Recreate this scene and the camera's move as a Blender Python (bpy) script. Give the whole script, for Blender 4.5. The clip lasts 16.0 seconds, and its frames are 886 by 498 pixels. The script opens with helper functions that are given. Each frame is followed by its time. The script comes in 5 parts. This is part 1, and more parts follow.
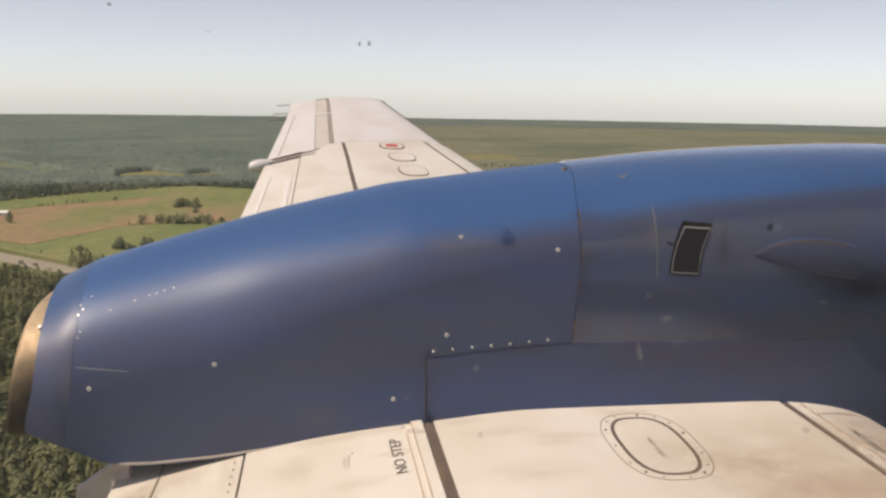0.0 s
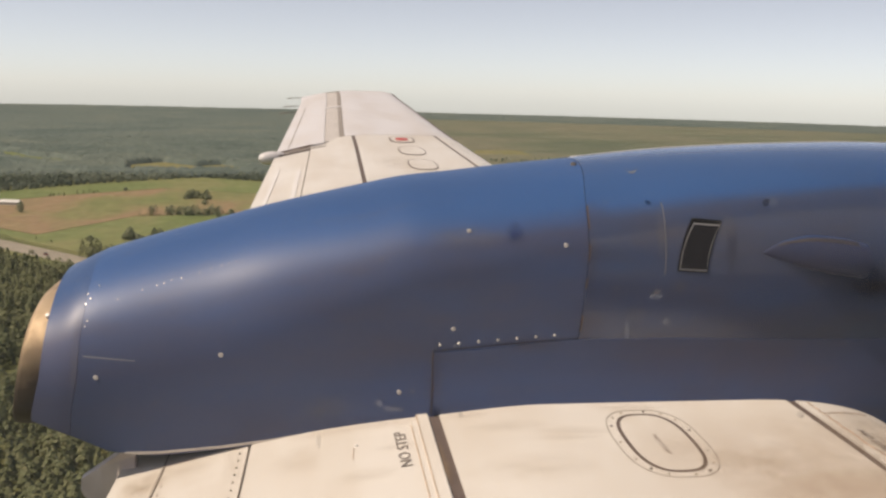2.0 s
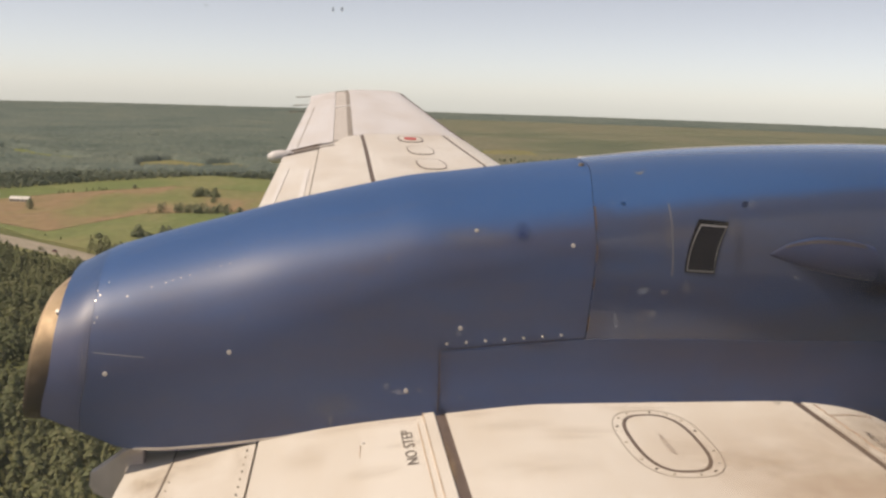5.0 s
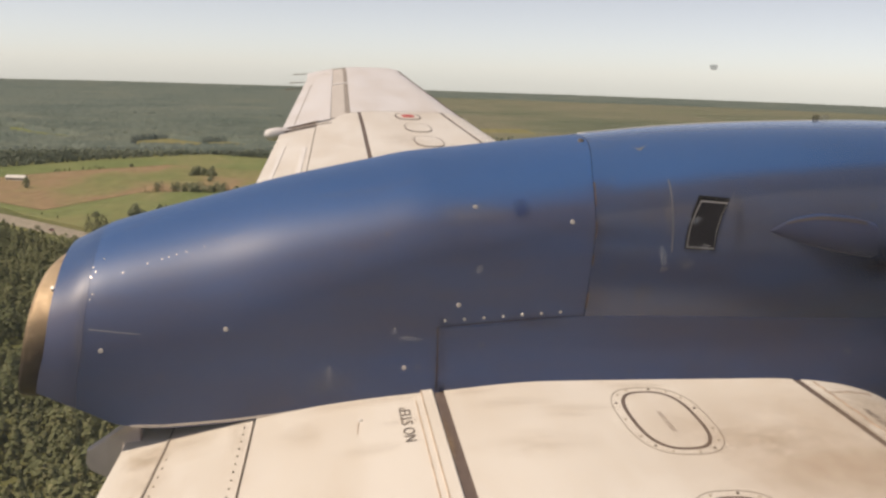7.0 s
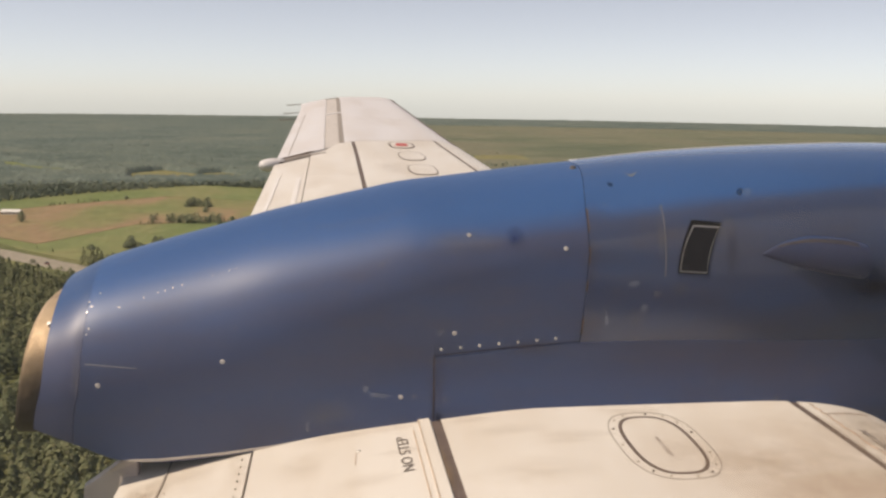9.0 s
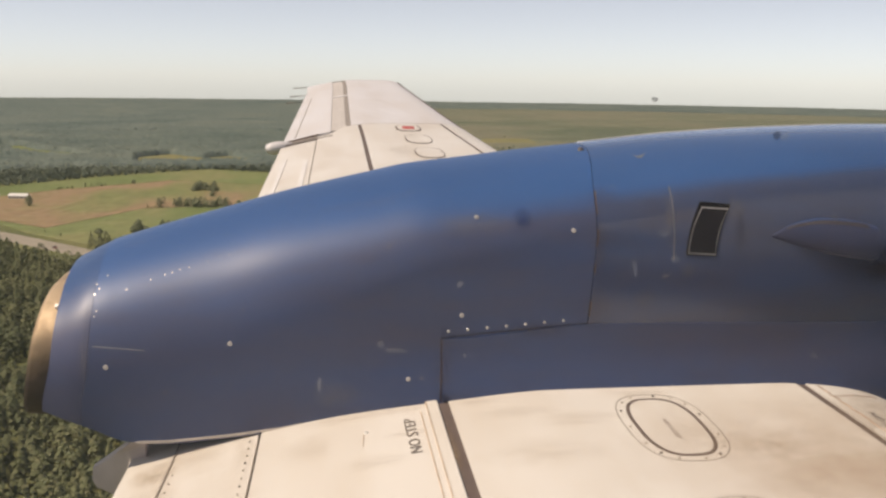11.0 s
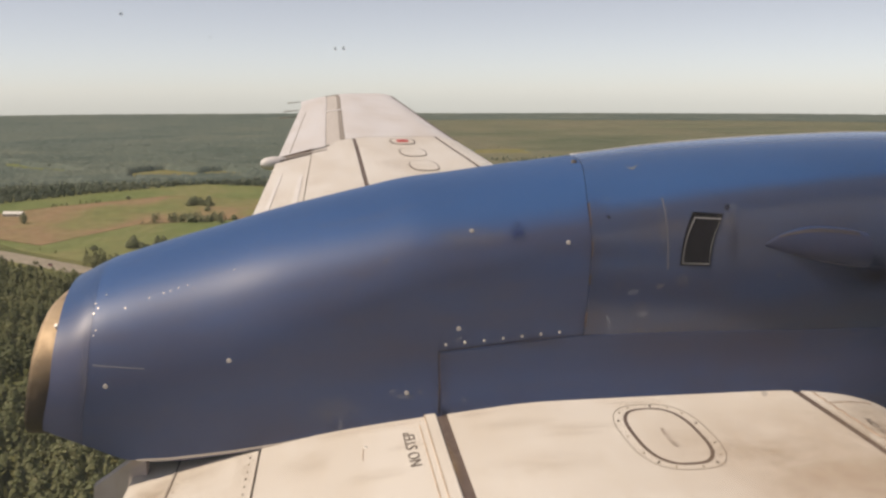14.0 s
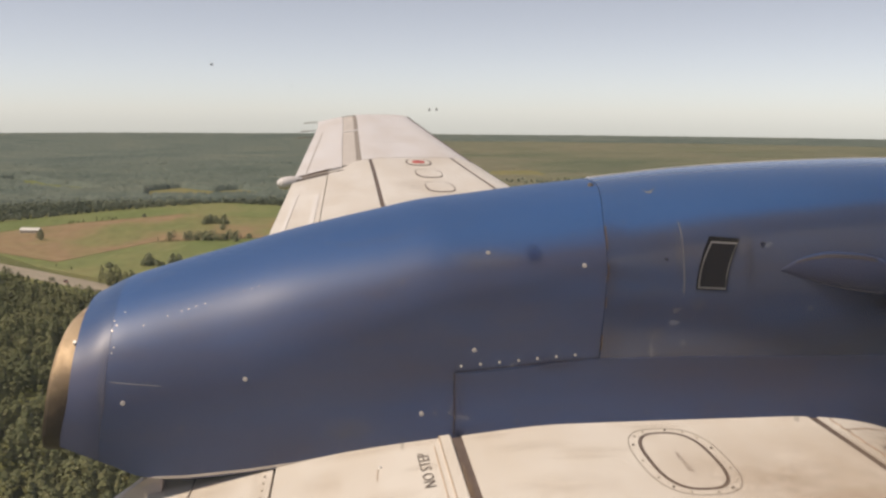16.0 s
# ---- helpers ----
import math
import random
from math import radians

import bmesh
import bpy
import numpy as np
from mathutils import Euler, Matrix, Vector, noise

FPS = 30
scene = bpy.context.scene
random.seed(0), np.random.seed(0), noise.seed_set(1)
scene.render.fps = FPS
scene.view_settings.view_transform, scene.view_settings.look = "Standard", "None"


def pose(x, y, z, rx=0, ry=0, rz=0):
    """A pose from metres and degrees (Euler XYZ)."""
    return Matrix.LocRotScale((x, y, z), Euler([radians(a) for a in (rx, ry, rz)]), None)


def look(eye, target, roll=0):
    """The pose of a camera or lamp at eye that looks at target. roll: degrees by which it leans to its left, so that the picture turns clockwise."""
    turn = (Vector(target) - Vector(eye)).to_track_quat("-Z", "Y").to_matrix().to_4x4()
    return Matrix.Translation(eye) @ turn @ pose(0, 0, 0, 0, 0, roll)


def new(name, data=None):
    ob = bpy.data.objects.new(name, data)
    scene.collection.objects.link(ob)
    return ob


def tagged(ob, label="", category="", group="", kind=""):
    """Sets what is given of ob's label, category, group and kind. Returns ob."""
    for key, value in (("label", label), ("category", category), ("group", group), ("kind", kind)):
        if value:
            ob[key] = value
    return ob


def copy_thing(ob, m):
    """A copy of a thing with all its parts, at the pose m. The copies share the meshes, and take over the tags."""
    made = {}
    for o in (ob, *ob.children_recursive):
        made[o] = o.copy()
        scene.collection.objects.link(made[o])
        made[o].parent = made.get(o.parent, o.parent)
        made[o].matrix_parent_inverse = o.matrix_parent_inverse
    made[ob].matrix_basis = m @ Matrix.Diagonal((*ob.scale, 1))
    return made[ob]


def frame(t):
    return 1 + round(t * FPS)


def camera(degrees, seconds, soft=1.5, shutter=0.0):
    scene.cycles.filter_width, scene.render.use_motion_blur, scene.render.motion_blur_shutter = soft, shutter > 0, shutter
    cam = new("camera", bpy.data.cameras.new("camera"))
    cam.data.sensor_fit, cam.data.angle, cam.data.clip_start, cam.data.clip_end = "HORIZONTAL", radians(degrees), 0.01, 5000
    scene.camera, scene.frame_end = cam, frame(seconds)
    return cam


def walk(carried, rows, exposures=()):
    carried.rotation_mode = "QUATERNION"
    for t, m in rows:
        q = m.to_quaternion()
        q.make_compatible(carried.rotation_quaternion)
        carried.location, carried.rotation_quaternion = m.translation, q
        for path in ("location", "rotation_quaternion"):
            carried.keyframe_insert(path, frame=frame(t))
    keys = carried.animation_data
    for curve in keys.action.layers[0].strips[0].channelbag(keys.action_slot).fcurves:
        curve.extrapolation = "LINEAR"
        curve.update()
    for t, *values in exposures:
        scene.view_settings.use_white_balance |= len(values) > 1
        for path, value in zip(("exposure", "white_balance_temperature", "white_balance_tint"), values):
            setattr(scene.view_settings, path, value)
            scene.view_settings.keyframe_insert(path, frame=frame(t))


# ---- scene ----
cam = camera(48.0, 16.0, soft=2.5)
PATH = [
    (0.0, pose(-0.0013, -0.0032, 0.0039, 81.210, -0.810, -8.858)),
    (0.5, pose(0.0013, 0.0057, -0.0026, 80.351, -1.925, -8.355)),
    (1.0, pose(0.0022, 0.0035, -0.0008, 80.998, -1.550, -8.457)),
    (1.5, pose(0.0000, 0.0000, 0.0000, 80.500, -1.150, -8.000)),
    (2.0, pose(0.0017, -0.0004, 0.0014, 80.896, -1.445, -8.230)),
    (2.5, pose(0.0012, -0.0062, 0.0029, 81.194, -1.489, -8.516)),
    (3.0, pose(0.0034, -0.0007, 0.0011, 80.770, -1.633, -8.127)),
    (3.5, pose(0.0008, -0.0082, 0.0026, 81.058, -1.902, -8.013)),
    (6.0, pose(0.0020, -0.0064, 0.0011, 80.408, -1.690, -7.601)),
    (6.5, pose(0.0028, 0.0039, -0.0029, 80.041, -1.974, -7.899)),
    (7.0, pose(0.0014, 0.0055, -0.0046, 79.649, -1.809, -7.869)),
    (7.5, pose(0.0036, -0.0066, 0.0008, 80.903, -1.624, -8.240)),
    (8.0, pose(0.0045, -0.0025, 0.0010, 80.996, -0.725, -7.948)),
    (8.5, pose(0.0031, -0.0040, 0.0010, 81.309, -0.846, -8.273)),
    (11.0, pose(0.0025, 0.0010, -0.0033, 80.259, -0.761, -7.881)),
    (11.5, pose(0.0013, -0.0047, -0.0009, 80.772, -0.143, -8.144)),
    (12.0, pose(0.0015, -0.0130, 0.0048, 82.026, -0.100, -8.235)),
    (12.5, pose(0.0021, -0.0144, 0.0031, 81.848, -1.406, -8.310)),
    (13.0, pose(0.0013, -0.0151, 0.0058, 82.586, -1.021, -8.610)),
    (13.5, pose(0.0006, -0.0151, 0.0054, 81.737, -0.483, -8.503)),
    (14.0, pose(0.0001, -0.0124, 0.0040, 80.908, 0.098, -8.271)),
    (14.5, pose(0.0014, -0.0112, 0.0042, 81.867, 0.326, -8.481)),
    (15.0, pose(-0.0016, -0.0143, 0.0040, 81.510, -0.555, -7.991)),
    (15.5, pose(-0.0033, -0.0214, 0.0070, 81.758, -0.510, -7.823)),
    (16.0, pose(-0.0055, -0.0195, 0.0064, 82.104, -0.409, -7.379)),
]
walk(cam, PATH, [(0.0, 0.24, 7500, 14), (2.5, 0.20, 7600, 14), (6.0, 0.22, 7750, 14), (7.0, 0.20, 7700, 14), (8.5, 0.21, 7600, 14), (11.0, 0.25, 7580, 14), (12.0, 0.17, 7580, 14), (13.0, 0.12, 7620, 14), (16.0, 0.14, 7550, 14)])

# ---- world and sun ----
SUN_TO = Vector((-0.55, -0.09, 0.83)).normalized()
world = bpy.data.worlds.new("sky")
scene.world = world
world.use_nodes = True
wn = world.node_tree
sky = wn.nodes.new("ShaderNodeTexSky")
sky.sky_type, sky.sun_disc = "NISHITA", False
sky.sun_elevation = math.asin(SUN_TO.z)
sky.sun_rotation = math.atan2(SUN_TO.x, SUN_TO.y)
sky.air_density, sky.dust_density, sky.ozone_density = 0.5, 0.19, 1.0
pale = wn.nodes.new("ShaderNodeHueSaturation")
pale.inputs["Saturation"].default_value = 0.55
wn.links.new(sky.outputs["Color"], pale.inputs["Color"])
tint = wn.nodes.new("ShaderNodeMix")
tint.data_type, tint.blend_type = "RGBA", "MULTIPLY"
tint.inputs["Factor"].default_value = 1.0
tint.inputs[7].default_value = (0.972, 0.995, 1.035, 1)
wn.links.new(pale.outputs["Color"], tint.inputs[6])
wn.links.new(tint.outputs[2], wn.nodes["Background"].inputs["Color"])
wn.nodes["Background"].inputs["Strength"].default_value = 0.115
sun = new("sun", bpy.data.lights.new("sun", "SUN"))
sun.data.energy, sun.data.angle, sun.data.color = 3.06, radians(0.55), (1.0, 0.90, 0.77)
sun.matrix_world = look((0, 0, 0), -SUN_TO)


# ---- materials ----
class Nodes:
    """Short-hand for a node material."""

    def __init__(self, name, rough=0.5, metal=0.0):
        self.mat = bpy.data.materials.new(name)
        self.mat.use_nodes = True
        self.tree = self.mat.node_tree
        self.bsdf = self.tree.nodes["Principled BSDF"]
        self.bsdf.inputs["Roughness"].default_value = rough
        self.bsdf.inputs["Metallic"].default_value = metal

    def add(self, kind, **values):
        node = self.tree.nodes.new(kind)
        for key, value in values.items():
            node.inputs[key.replace("_", " ")].default_value = value
        return node

    def link(self, a, b):
        self.tree.links.new(a, b)

    def coords(self, scale=(1, 1, 1)):
        tex = self.add("ShaderNodeTexCoord")
        mapping = self.add("ShaderNodeMapping", Scale=scale)
        self.link(tex.outputs["Object"], mapping.inputs["Vector"])
        return mapping.outputs["Vector"]

    def noise(self, scale, detail=4.0, stretch=(1, 1, 1), rough=0.55):
        node = self.add("ShaderNodeTexNoise", Scale=scale, Detail=detail, Roughness=rough)
        self.link(self.coords(stretch), node.inputs["Vector"])
        return node.outputs["Fac"]

    def ramp(self, fac, stops):
        node = self.add("ShaderNodeValToRGB")
        ramp = node.color_ramp
        while len(ramp.elements) < len(stops):
            ramp.elements.new(0.5)
        for e, (at, col) in zip(ramp.elements, stops):
            e.position = at
            e.color = (*col, 1) if len(col) == 3 else col
        self.link(fac, node.inputs["Fac"])
        return node.outputs["Color"]

    def mix(self, fac, a, b, blend="MIX"):
        node = self.tree.nodes.new("ShaderNodeMix")
        node.data_type, node.blend_type = "RGBA", blend
        for value, socket in ((fac, node.inputs["Factor"]), (a, node.inputs[6]), (b, node.inputs[7])):
            if isinstance(value, (int, float)):
                socket.default_value = value
            elif isinstance(value, tuple):
                socket.default_value = (*value, 1)
            else:
                self.link(value, socket)
        return node.outputs[2]

    def colour(self, value):
        if isinstance(value, tuple):
            self.bsdf.inputs["Base Color"].default_value = (*value, 1)
        else:
            self.link(value, self.bsdf.inputs["Base Color"])
        return self

    def gloss(self, fac, low, high):
        node = self.add("ShaderNodeMapRange")
        node.inputs["To Min"].default_value, node.inputs["To Max"].default_value = low, high
        self.link(fac, node.inputs["Value"])
        self.link(node.outputs["Result"], self.bsdf.inputs["Roughness"])
        return self

    def bump(self, height, strength, distance):
        node = self.add("ShaderNodeBump", Strength=strength, Distance=distance)
        self.link(height, node.inputs["Height"])
        self.link(node.outputs["Normal"], self.bsdf.inputs["Normal"])
        return self


def plain(name, colour, rough=0.5, metal=0.0, spread=0.12, scale=20.0):
    m = Nodes(name, rough, metal)
    dark = tuple(c * (1 - spread) for c in colour)
    light = tuple(min(1, c * (1 + spread)) for c in colour)
    m.colour(m.ramp(m.noise(scale), [(0.3, dark), (0.7, light)]))
    return m.mat


def matt(name, colour):
    m = Nodes(name, 0.9)
    m.colour(m.ramp(m.noise(60.0), [(0.3, tuple(c * 0.7 for c in colour)), (0.7, colour)]))
    m.bsdf.inputs["Specular IOR Level"].default_value = 0.05
    return m.mat


def blue_paint(name="blue_cowling_paint", dust=0.66, shine=(0.32, 0.46), ior=1.47, band_z=0.78, roof_film=0.06, grey=(0.092, 0.067, 0.071), darken=0.46, edge=0.14, fresh=1.25):
    m = Nodes(name, 0.5, 0.25)
    m.bsdf.inputs["Specular IOR Level"].default_value = 0.35
    m.bsdf.inputs["Specular Tint"].default_value = (0.7, 0.72, 0.95, 1)
    base = m.ramp(m.noise(3.0, 6, (0.5, 1, 1)), [(0.3, (0.016 * fresh, 0.079 * fresh, 0.236 * fresh)), (0.7, (0.021 * fresh, 0.098 * fresh, 0.288 * fresh))])
    # exhaust film, drawn out along the airflow
    film = m.ramp(m.noise(9.0, 9, (0.22, 1, 1), 0.62), [(0.30, (dust * 0.60,) * 3), (0.75, (dust * 1.08,) * 3)])
    stain = m.ramp(m.noise(4.0, 8, (0.45, 1, 0.8), 0.66), [(0.48, (0, 0, 0)), (0.72, (darken,) * 3)])
    smear = m.ramp(m.noise(15.0, 7, (0.30, 1, 1.2), 0.7), [(0.56, (0, 0, 0)), (0.76, (0.22, 0.22, 0.22))])
    # side tone by normal: exhaust film, plus the mirrored fuselage painted in as grey
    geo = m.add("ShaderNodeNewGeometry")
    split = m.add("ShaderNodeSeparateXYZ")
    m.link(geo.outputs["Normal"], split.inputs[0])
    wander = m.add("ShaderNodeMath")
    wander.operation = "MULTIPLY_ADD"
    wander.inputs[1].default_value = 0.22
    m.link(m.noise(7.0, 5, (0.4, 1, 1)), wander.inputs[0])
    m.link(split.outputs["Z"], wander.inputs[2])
    mirror_band = m.ramp(wander.outputs[0], [(band_z - edge, (1, 1, 1)), (band_z + edge, (roof_film,) * 3)])
    film = m.mix(1.0, film, mirror_band, "MULTIPLY")
    stain = m.mix(1.0, stain, mirror_band, "MULTIPLY")
    body = m.mix(stain, m.mix(film, base, grey), (0.058, 0.047, 0.055))
    body = m.mix(smear, body, (0.145, 0.125, 0.135))
    flecks = m.ramp(m.noise(70.0, 3, (1.0, 1, 0.7), 0.6), [(0.69, (0, 0, 0)), (0.74, (0.35, 0.35, 0.35))])
    m.colour(m.mix(flecks, body, (0.30, 0.29, 0.29)))
    m.gloss(m.noise(9.0, 6, (0.3, 1, 1)), 0.66, 0.80)
    m.bsdf.inputs["Coat Weight"].default_value = 0.9
    m.bsdf.inputs["Coat IOR"].default_value = ior
    soft = m.add("ShaderNodeMapRange")
    soft.inputs["To Min"].default_value, soft.inputs["To Max"].default_value = shine
    m.link(m.noise(6.0, 7, (0.4, 1, 0.8), 0.7), soft.inputs["Value"])
    m.link(soft.outputs["Result"], m.bsdf.inputs["Coat Roughness"])
    m.bump(m.noise(2.2, 2), 0.25, 0.01)
    return m.mat


def white_paint(name="white_wing_paint", tint=(0.80, 0.775, 0.735), dirt=1.0):
    m = Nodes(name, 0.4)
    dirty = tuple(c * f for c, f in zip(tint, (0.76, 0.68, 0.58)))
    streaks = m.ramp(m.noise(5.0, 8, (1.0, 0.25, 1), 0.65), [(0.42, (0, 0, 0)), (0.75, (0.6, 0.6, 0.6))])
    grime = m.ramp(m.noise(2.2, 10, (1.0, 0.7, 1), 0.74), [(0.48, (0, 0, 0)), (0.70, (0.36 * dirt,) * 3)])
    body = m.mix(grime, m.mix(streaks, tint, dirty), tuple(c * f for c, f in zip(tint, (0.62, 0.53, 0.42))))
    smut = m.ramp(m.noise(11.0, 7, (0.6, 1.6, 1), 0.7), [(0.60, (0, 0, 0)), (0.78, (0.25 * dirt,) * 3)])
    body = m.mix(smut, body, tuple(c * f for c, f in zip(tint, (0.60, 0.52, 0.43))))
    specks = m.ramp(m.noise(120.0, 3), [(0.70, (0, 0, 0)), (0.78, (0.45, 0.45, 0.45))])
    m.colour(m.mix(specks, body, (0.42, 0.38, 0.33)))
    m.gloss(m.noise(12.0, 5), 0.32, 0.5)
    m.bump(m.noise(2.5, 2), 0.2, 0.006)
    return m.mat


def brushed(name, colour, rough, stretch):
    m = Nodes(name, rough, 1.0)
    m.colour(m.ramp(m.noise(8.0, 6, stretch), [(0.3, tuple(c * 0.7 for c in colour)), (0.7, colour)]))
    return m.mat


def heat_metal():
    m = Nodes("heat_tinted_exhaust_metal", 0.62, 0.45)
    tint = m.ramp(m.noise(7.0, 6, (1, 1, 1)), [(0.25, (0.34, 0.25, 0.16)), (0.55, (0.54, 0.41, 0.27)), (0.8, (0.66, 0.53, 0.38))])
    streaks = m.ramp(m.noise(22.0, 6, (1.0, 1, 0.25), 0.7), [(0.50, (0, 0, 0)), (0.72, (0.55, 0.55, 0.55))])
    body = m.mix(streaks, tint, (0.16, 0.105, 0.07))
    # ragged sooty foot of the pipe, with its underside's shade painted in
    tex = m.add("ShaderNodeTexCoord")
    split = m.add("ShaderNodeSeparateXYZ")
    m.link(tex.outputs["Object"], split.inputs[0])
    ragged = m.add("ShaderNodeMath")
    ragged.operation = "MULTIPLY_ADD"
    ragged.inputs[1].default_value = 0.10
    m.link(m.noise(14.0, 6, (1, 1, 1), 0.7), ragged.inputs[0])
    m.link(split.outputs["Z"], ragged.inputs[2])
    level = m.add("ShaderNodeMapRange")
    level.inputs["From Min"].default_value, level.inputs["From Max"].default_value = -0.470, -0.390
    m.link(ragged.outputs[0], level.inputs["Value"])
    darken = m.ramp(level.outputs["Result"], [(0.0, (0.92, 0.92, 0.92)), (1.0, (0, 0, 0))])
    m.colour(m.mix(darken, body, (0.030, 0.024, 0.020)))
    m.bump(m.noise(30.0, 4), 0.15, 0.003)
    return m.mat


def foliage(name, stops, fine=0.35):
    m = Nodes(name, 0.7)
    geo = m.add("ShaderNodeNewGeometry")
    island = m.ramp(geo.outputs["Random Per Island"], stops)
    patch = m.ramp(m.noise(fine, 3), [(0.35, (0.62, 0.66, 0.6)), (0.7, (1.25, 1.2, 1.1))])
    col = m.mix(1.0, island, patch, "MULTIPLY")
    m.colour(col)
    m.bsdf.inputs["Specular IOR Level"].default_value = 0.2
    thin = m.add("ShaderNodeBsdfTranslucent")
    m.link(col, thin.inputs["Color"])
    both = m.add("ShaderNodeMixShader", Fac=0.25)
    m.link(m.bsdf.outputs[0], both.inputs[1])
    m.link(thin.outputs[0], both.inputs[2])
    m.link(both.outputs[0], m.tree.nodes["Material Output"].inputs["Surface"])
    return m.mat


def land(name, wide, fine, wide_scale, fine_scale, stretch=(1, 1, 1), relief=0.4):
    m = Nodes(name, 0.9)
    a = m.ramp(m.noise(wide_scale, 5, stretch), wide)
    b = m.ramp(m.noise(fine_scale, 6, stretch, 0.7), fine)
    m.colour(m.mix(1.0, a, b, "MULTIPLY"))
    m.bsdf.inputs["Specular IOR Level"].default_value = 0.15
    m.bump(m.noise(fine_scale, 6), 0.5, relief)
    return m.mat


FINE = [(0.3, (0.72, 0.74, 0.70)), (0.7, (1.2, 1.18, 1.12))]
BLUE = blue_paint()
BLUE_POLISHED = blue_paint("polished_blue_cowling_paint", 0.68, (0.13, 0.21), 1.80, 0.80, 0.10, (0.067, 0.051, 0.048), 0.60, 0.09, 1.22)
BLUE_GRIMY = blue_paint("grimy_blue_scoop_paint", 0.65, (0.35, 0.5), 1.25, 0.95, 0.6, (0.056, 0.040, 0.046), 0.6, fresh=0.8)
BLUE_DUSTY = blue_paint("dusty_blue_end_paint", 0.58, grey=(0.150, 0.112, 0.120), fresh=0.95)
WHITE = white_paint()
TIP_WHITE = white_paint("pale_outer_wing_paint", (0.78, 0.772, 0.792), 0.35)
FUSE = white_paint("cream_fuselage_paint", (0.82, 0.76, 0.72))
SEALANT = plain("grey_brown_sealant", (0.128, 0.096, 0.085), 0.7, 0.0, 0.2, 40)
BROWN_GAP = plain("brown_worn_gap", (0.060, 0.044, 0.040), 0.7, 0.0, 0.5, 50)
BLUE_GAP = plain("dark_blue_gap", (0.022, 0.024, 0.034), 0.7)
CRACK = plain("brown_crack", (0.44, 0.33, 0.26), 0.7, 0.0, 0.5, 60)
BRIGHT_WHITE = plain("bright_white_paint", (0.82, 0.80, 0.78), 0.4, 0.0, 0.05, 6)
PALE_STAIN = plain("pale_brown_stain", (0.56, 0.45, 0.36), 0.7, 0.0, 0.3, 30)
STAIN = plain("rusty_stain", (0.45, 0.33, 0.25), 0.7, 0.0, 0.4, 30)
GREY_GAP = plain("grey_joint", (0.30, 0.27, 0.245), 0.7)
# the cove's grey stands for the shade in its hollow
COVE = plain("cove_shade_grey", (0.56, 0.53, 0.51), 0.7)
RIDGE_SHEEN = plain("ridge_sheen_paint", (0.040, 0.036, 0.046), 0.6, 0.0, 0.35, 40)
RUST_PLATE = plain("rusty_plate", (0.17, 0.115, 0.085), 0.8, 0.0, 0.5, 25)
RUSTY = plain("worn_brown_edge", (0.078, 0.054, 0.046), 0.6, 0.0, 0.5, 60)
STEEL = brushed("bright_steel", (0.75, 0.74, 0.72), 0.3, (1, 1, 6))
ALLOY = plain("bare_alloy_trim", (0.66, 0.63, 0.61), 0.4, 0.5)
RIVET = plain("rivet_paint", (0.55, 0.50, 0.44), 0.45, 0.3)
DARK_RIVET = plain("dark_screw_head", (0.16, 0.14, 0.12), 0.5, 0.4)
DOT = plain("pale_fastener_paint", (0.48, 0.47, 0.47), 0.5)
VENT_DARK = matt("dark_vent_mesh", (0.019, 0.019, 0.023))
BLACK = matt("black_rubber", (0.014, 0.014, 0.015))
LETTER = plain("dark_lettering_paint", (0.19, 0.16, 0.14), 0.6)
FADED_LETTER = plain("faded_lettering_paint", (0.34, 0.28, 0.25), 0.6)
RED = plain("faded_red_paint", (0.55, 0.09, 0.08), 0.5)
SCRATCH = plain("scratched_paint", (0.27, 0.28, 0.30), 0.5)

FADED = plain("faded_blue_paint", (0.13, 0.14, 0.17), 0.5)
EXHAUST = heat_metal()
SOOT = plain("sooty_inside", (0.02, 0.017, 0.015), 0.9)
GREY_FAIR = plain("grey_fairing_paint", (0.70, 0.62, 0.62), 0.55, 0.0, 0.15, 14.0)
CABIN = plain("cabin_lining", (0.35, 0.34, 0.32), 0.8)


def film(name, colour, clear, glow=0.0):
    """Thin dried dirt through which some of the light still comes."""
    m = Nodes(name, 0.9)
    m.colour(m.ramp(m.noise(900.0), [(0.3, tuple(c * 0.8 for c in colour)), (0.7, colour)]))
    m.bsdf.inputs["Alpha"].default_value = 1 - clear
    m.bsdf.inputs["Transmission Weight"].default_value = glow
    return m.mat


DIRT_DARK = film("dark_dried_dirt", (0.05, 0.045, 0.04), 0.70)
DIRT_PALE = film("pale_window_smudge", (0.9, 0.9, 0.92), 0.88, 0.75)
# leaf colours carry painted haze: pale throughout, bluer in the far wood
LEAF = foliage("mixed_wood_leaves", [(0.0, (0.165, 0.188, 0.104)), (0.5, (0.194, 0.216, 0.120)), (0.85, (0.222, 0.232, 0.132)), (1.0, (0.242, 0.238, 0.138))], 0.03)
LEAF_FAR = foliage("hazed_far_leaves", [(0.0, (0.240, 0.288, 0.236)), (0.6, (0.270, 0.314, 0.256)), (1.0, (0.300, 0.332, 0.272))], 0.008)

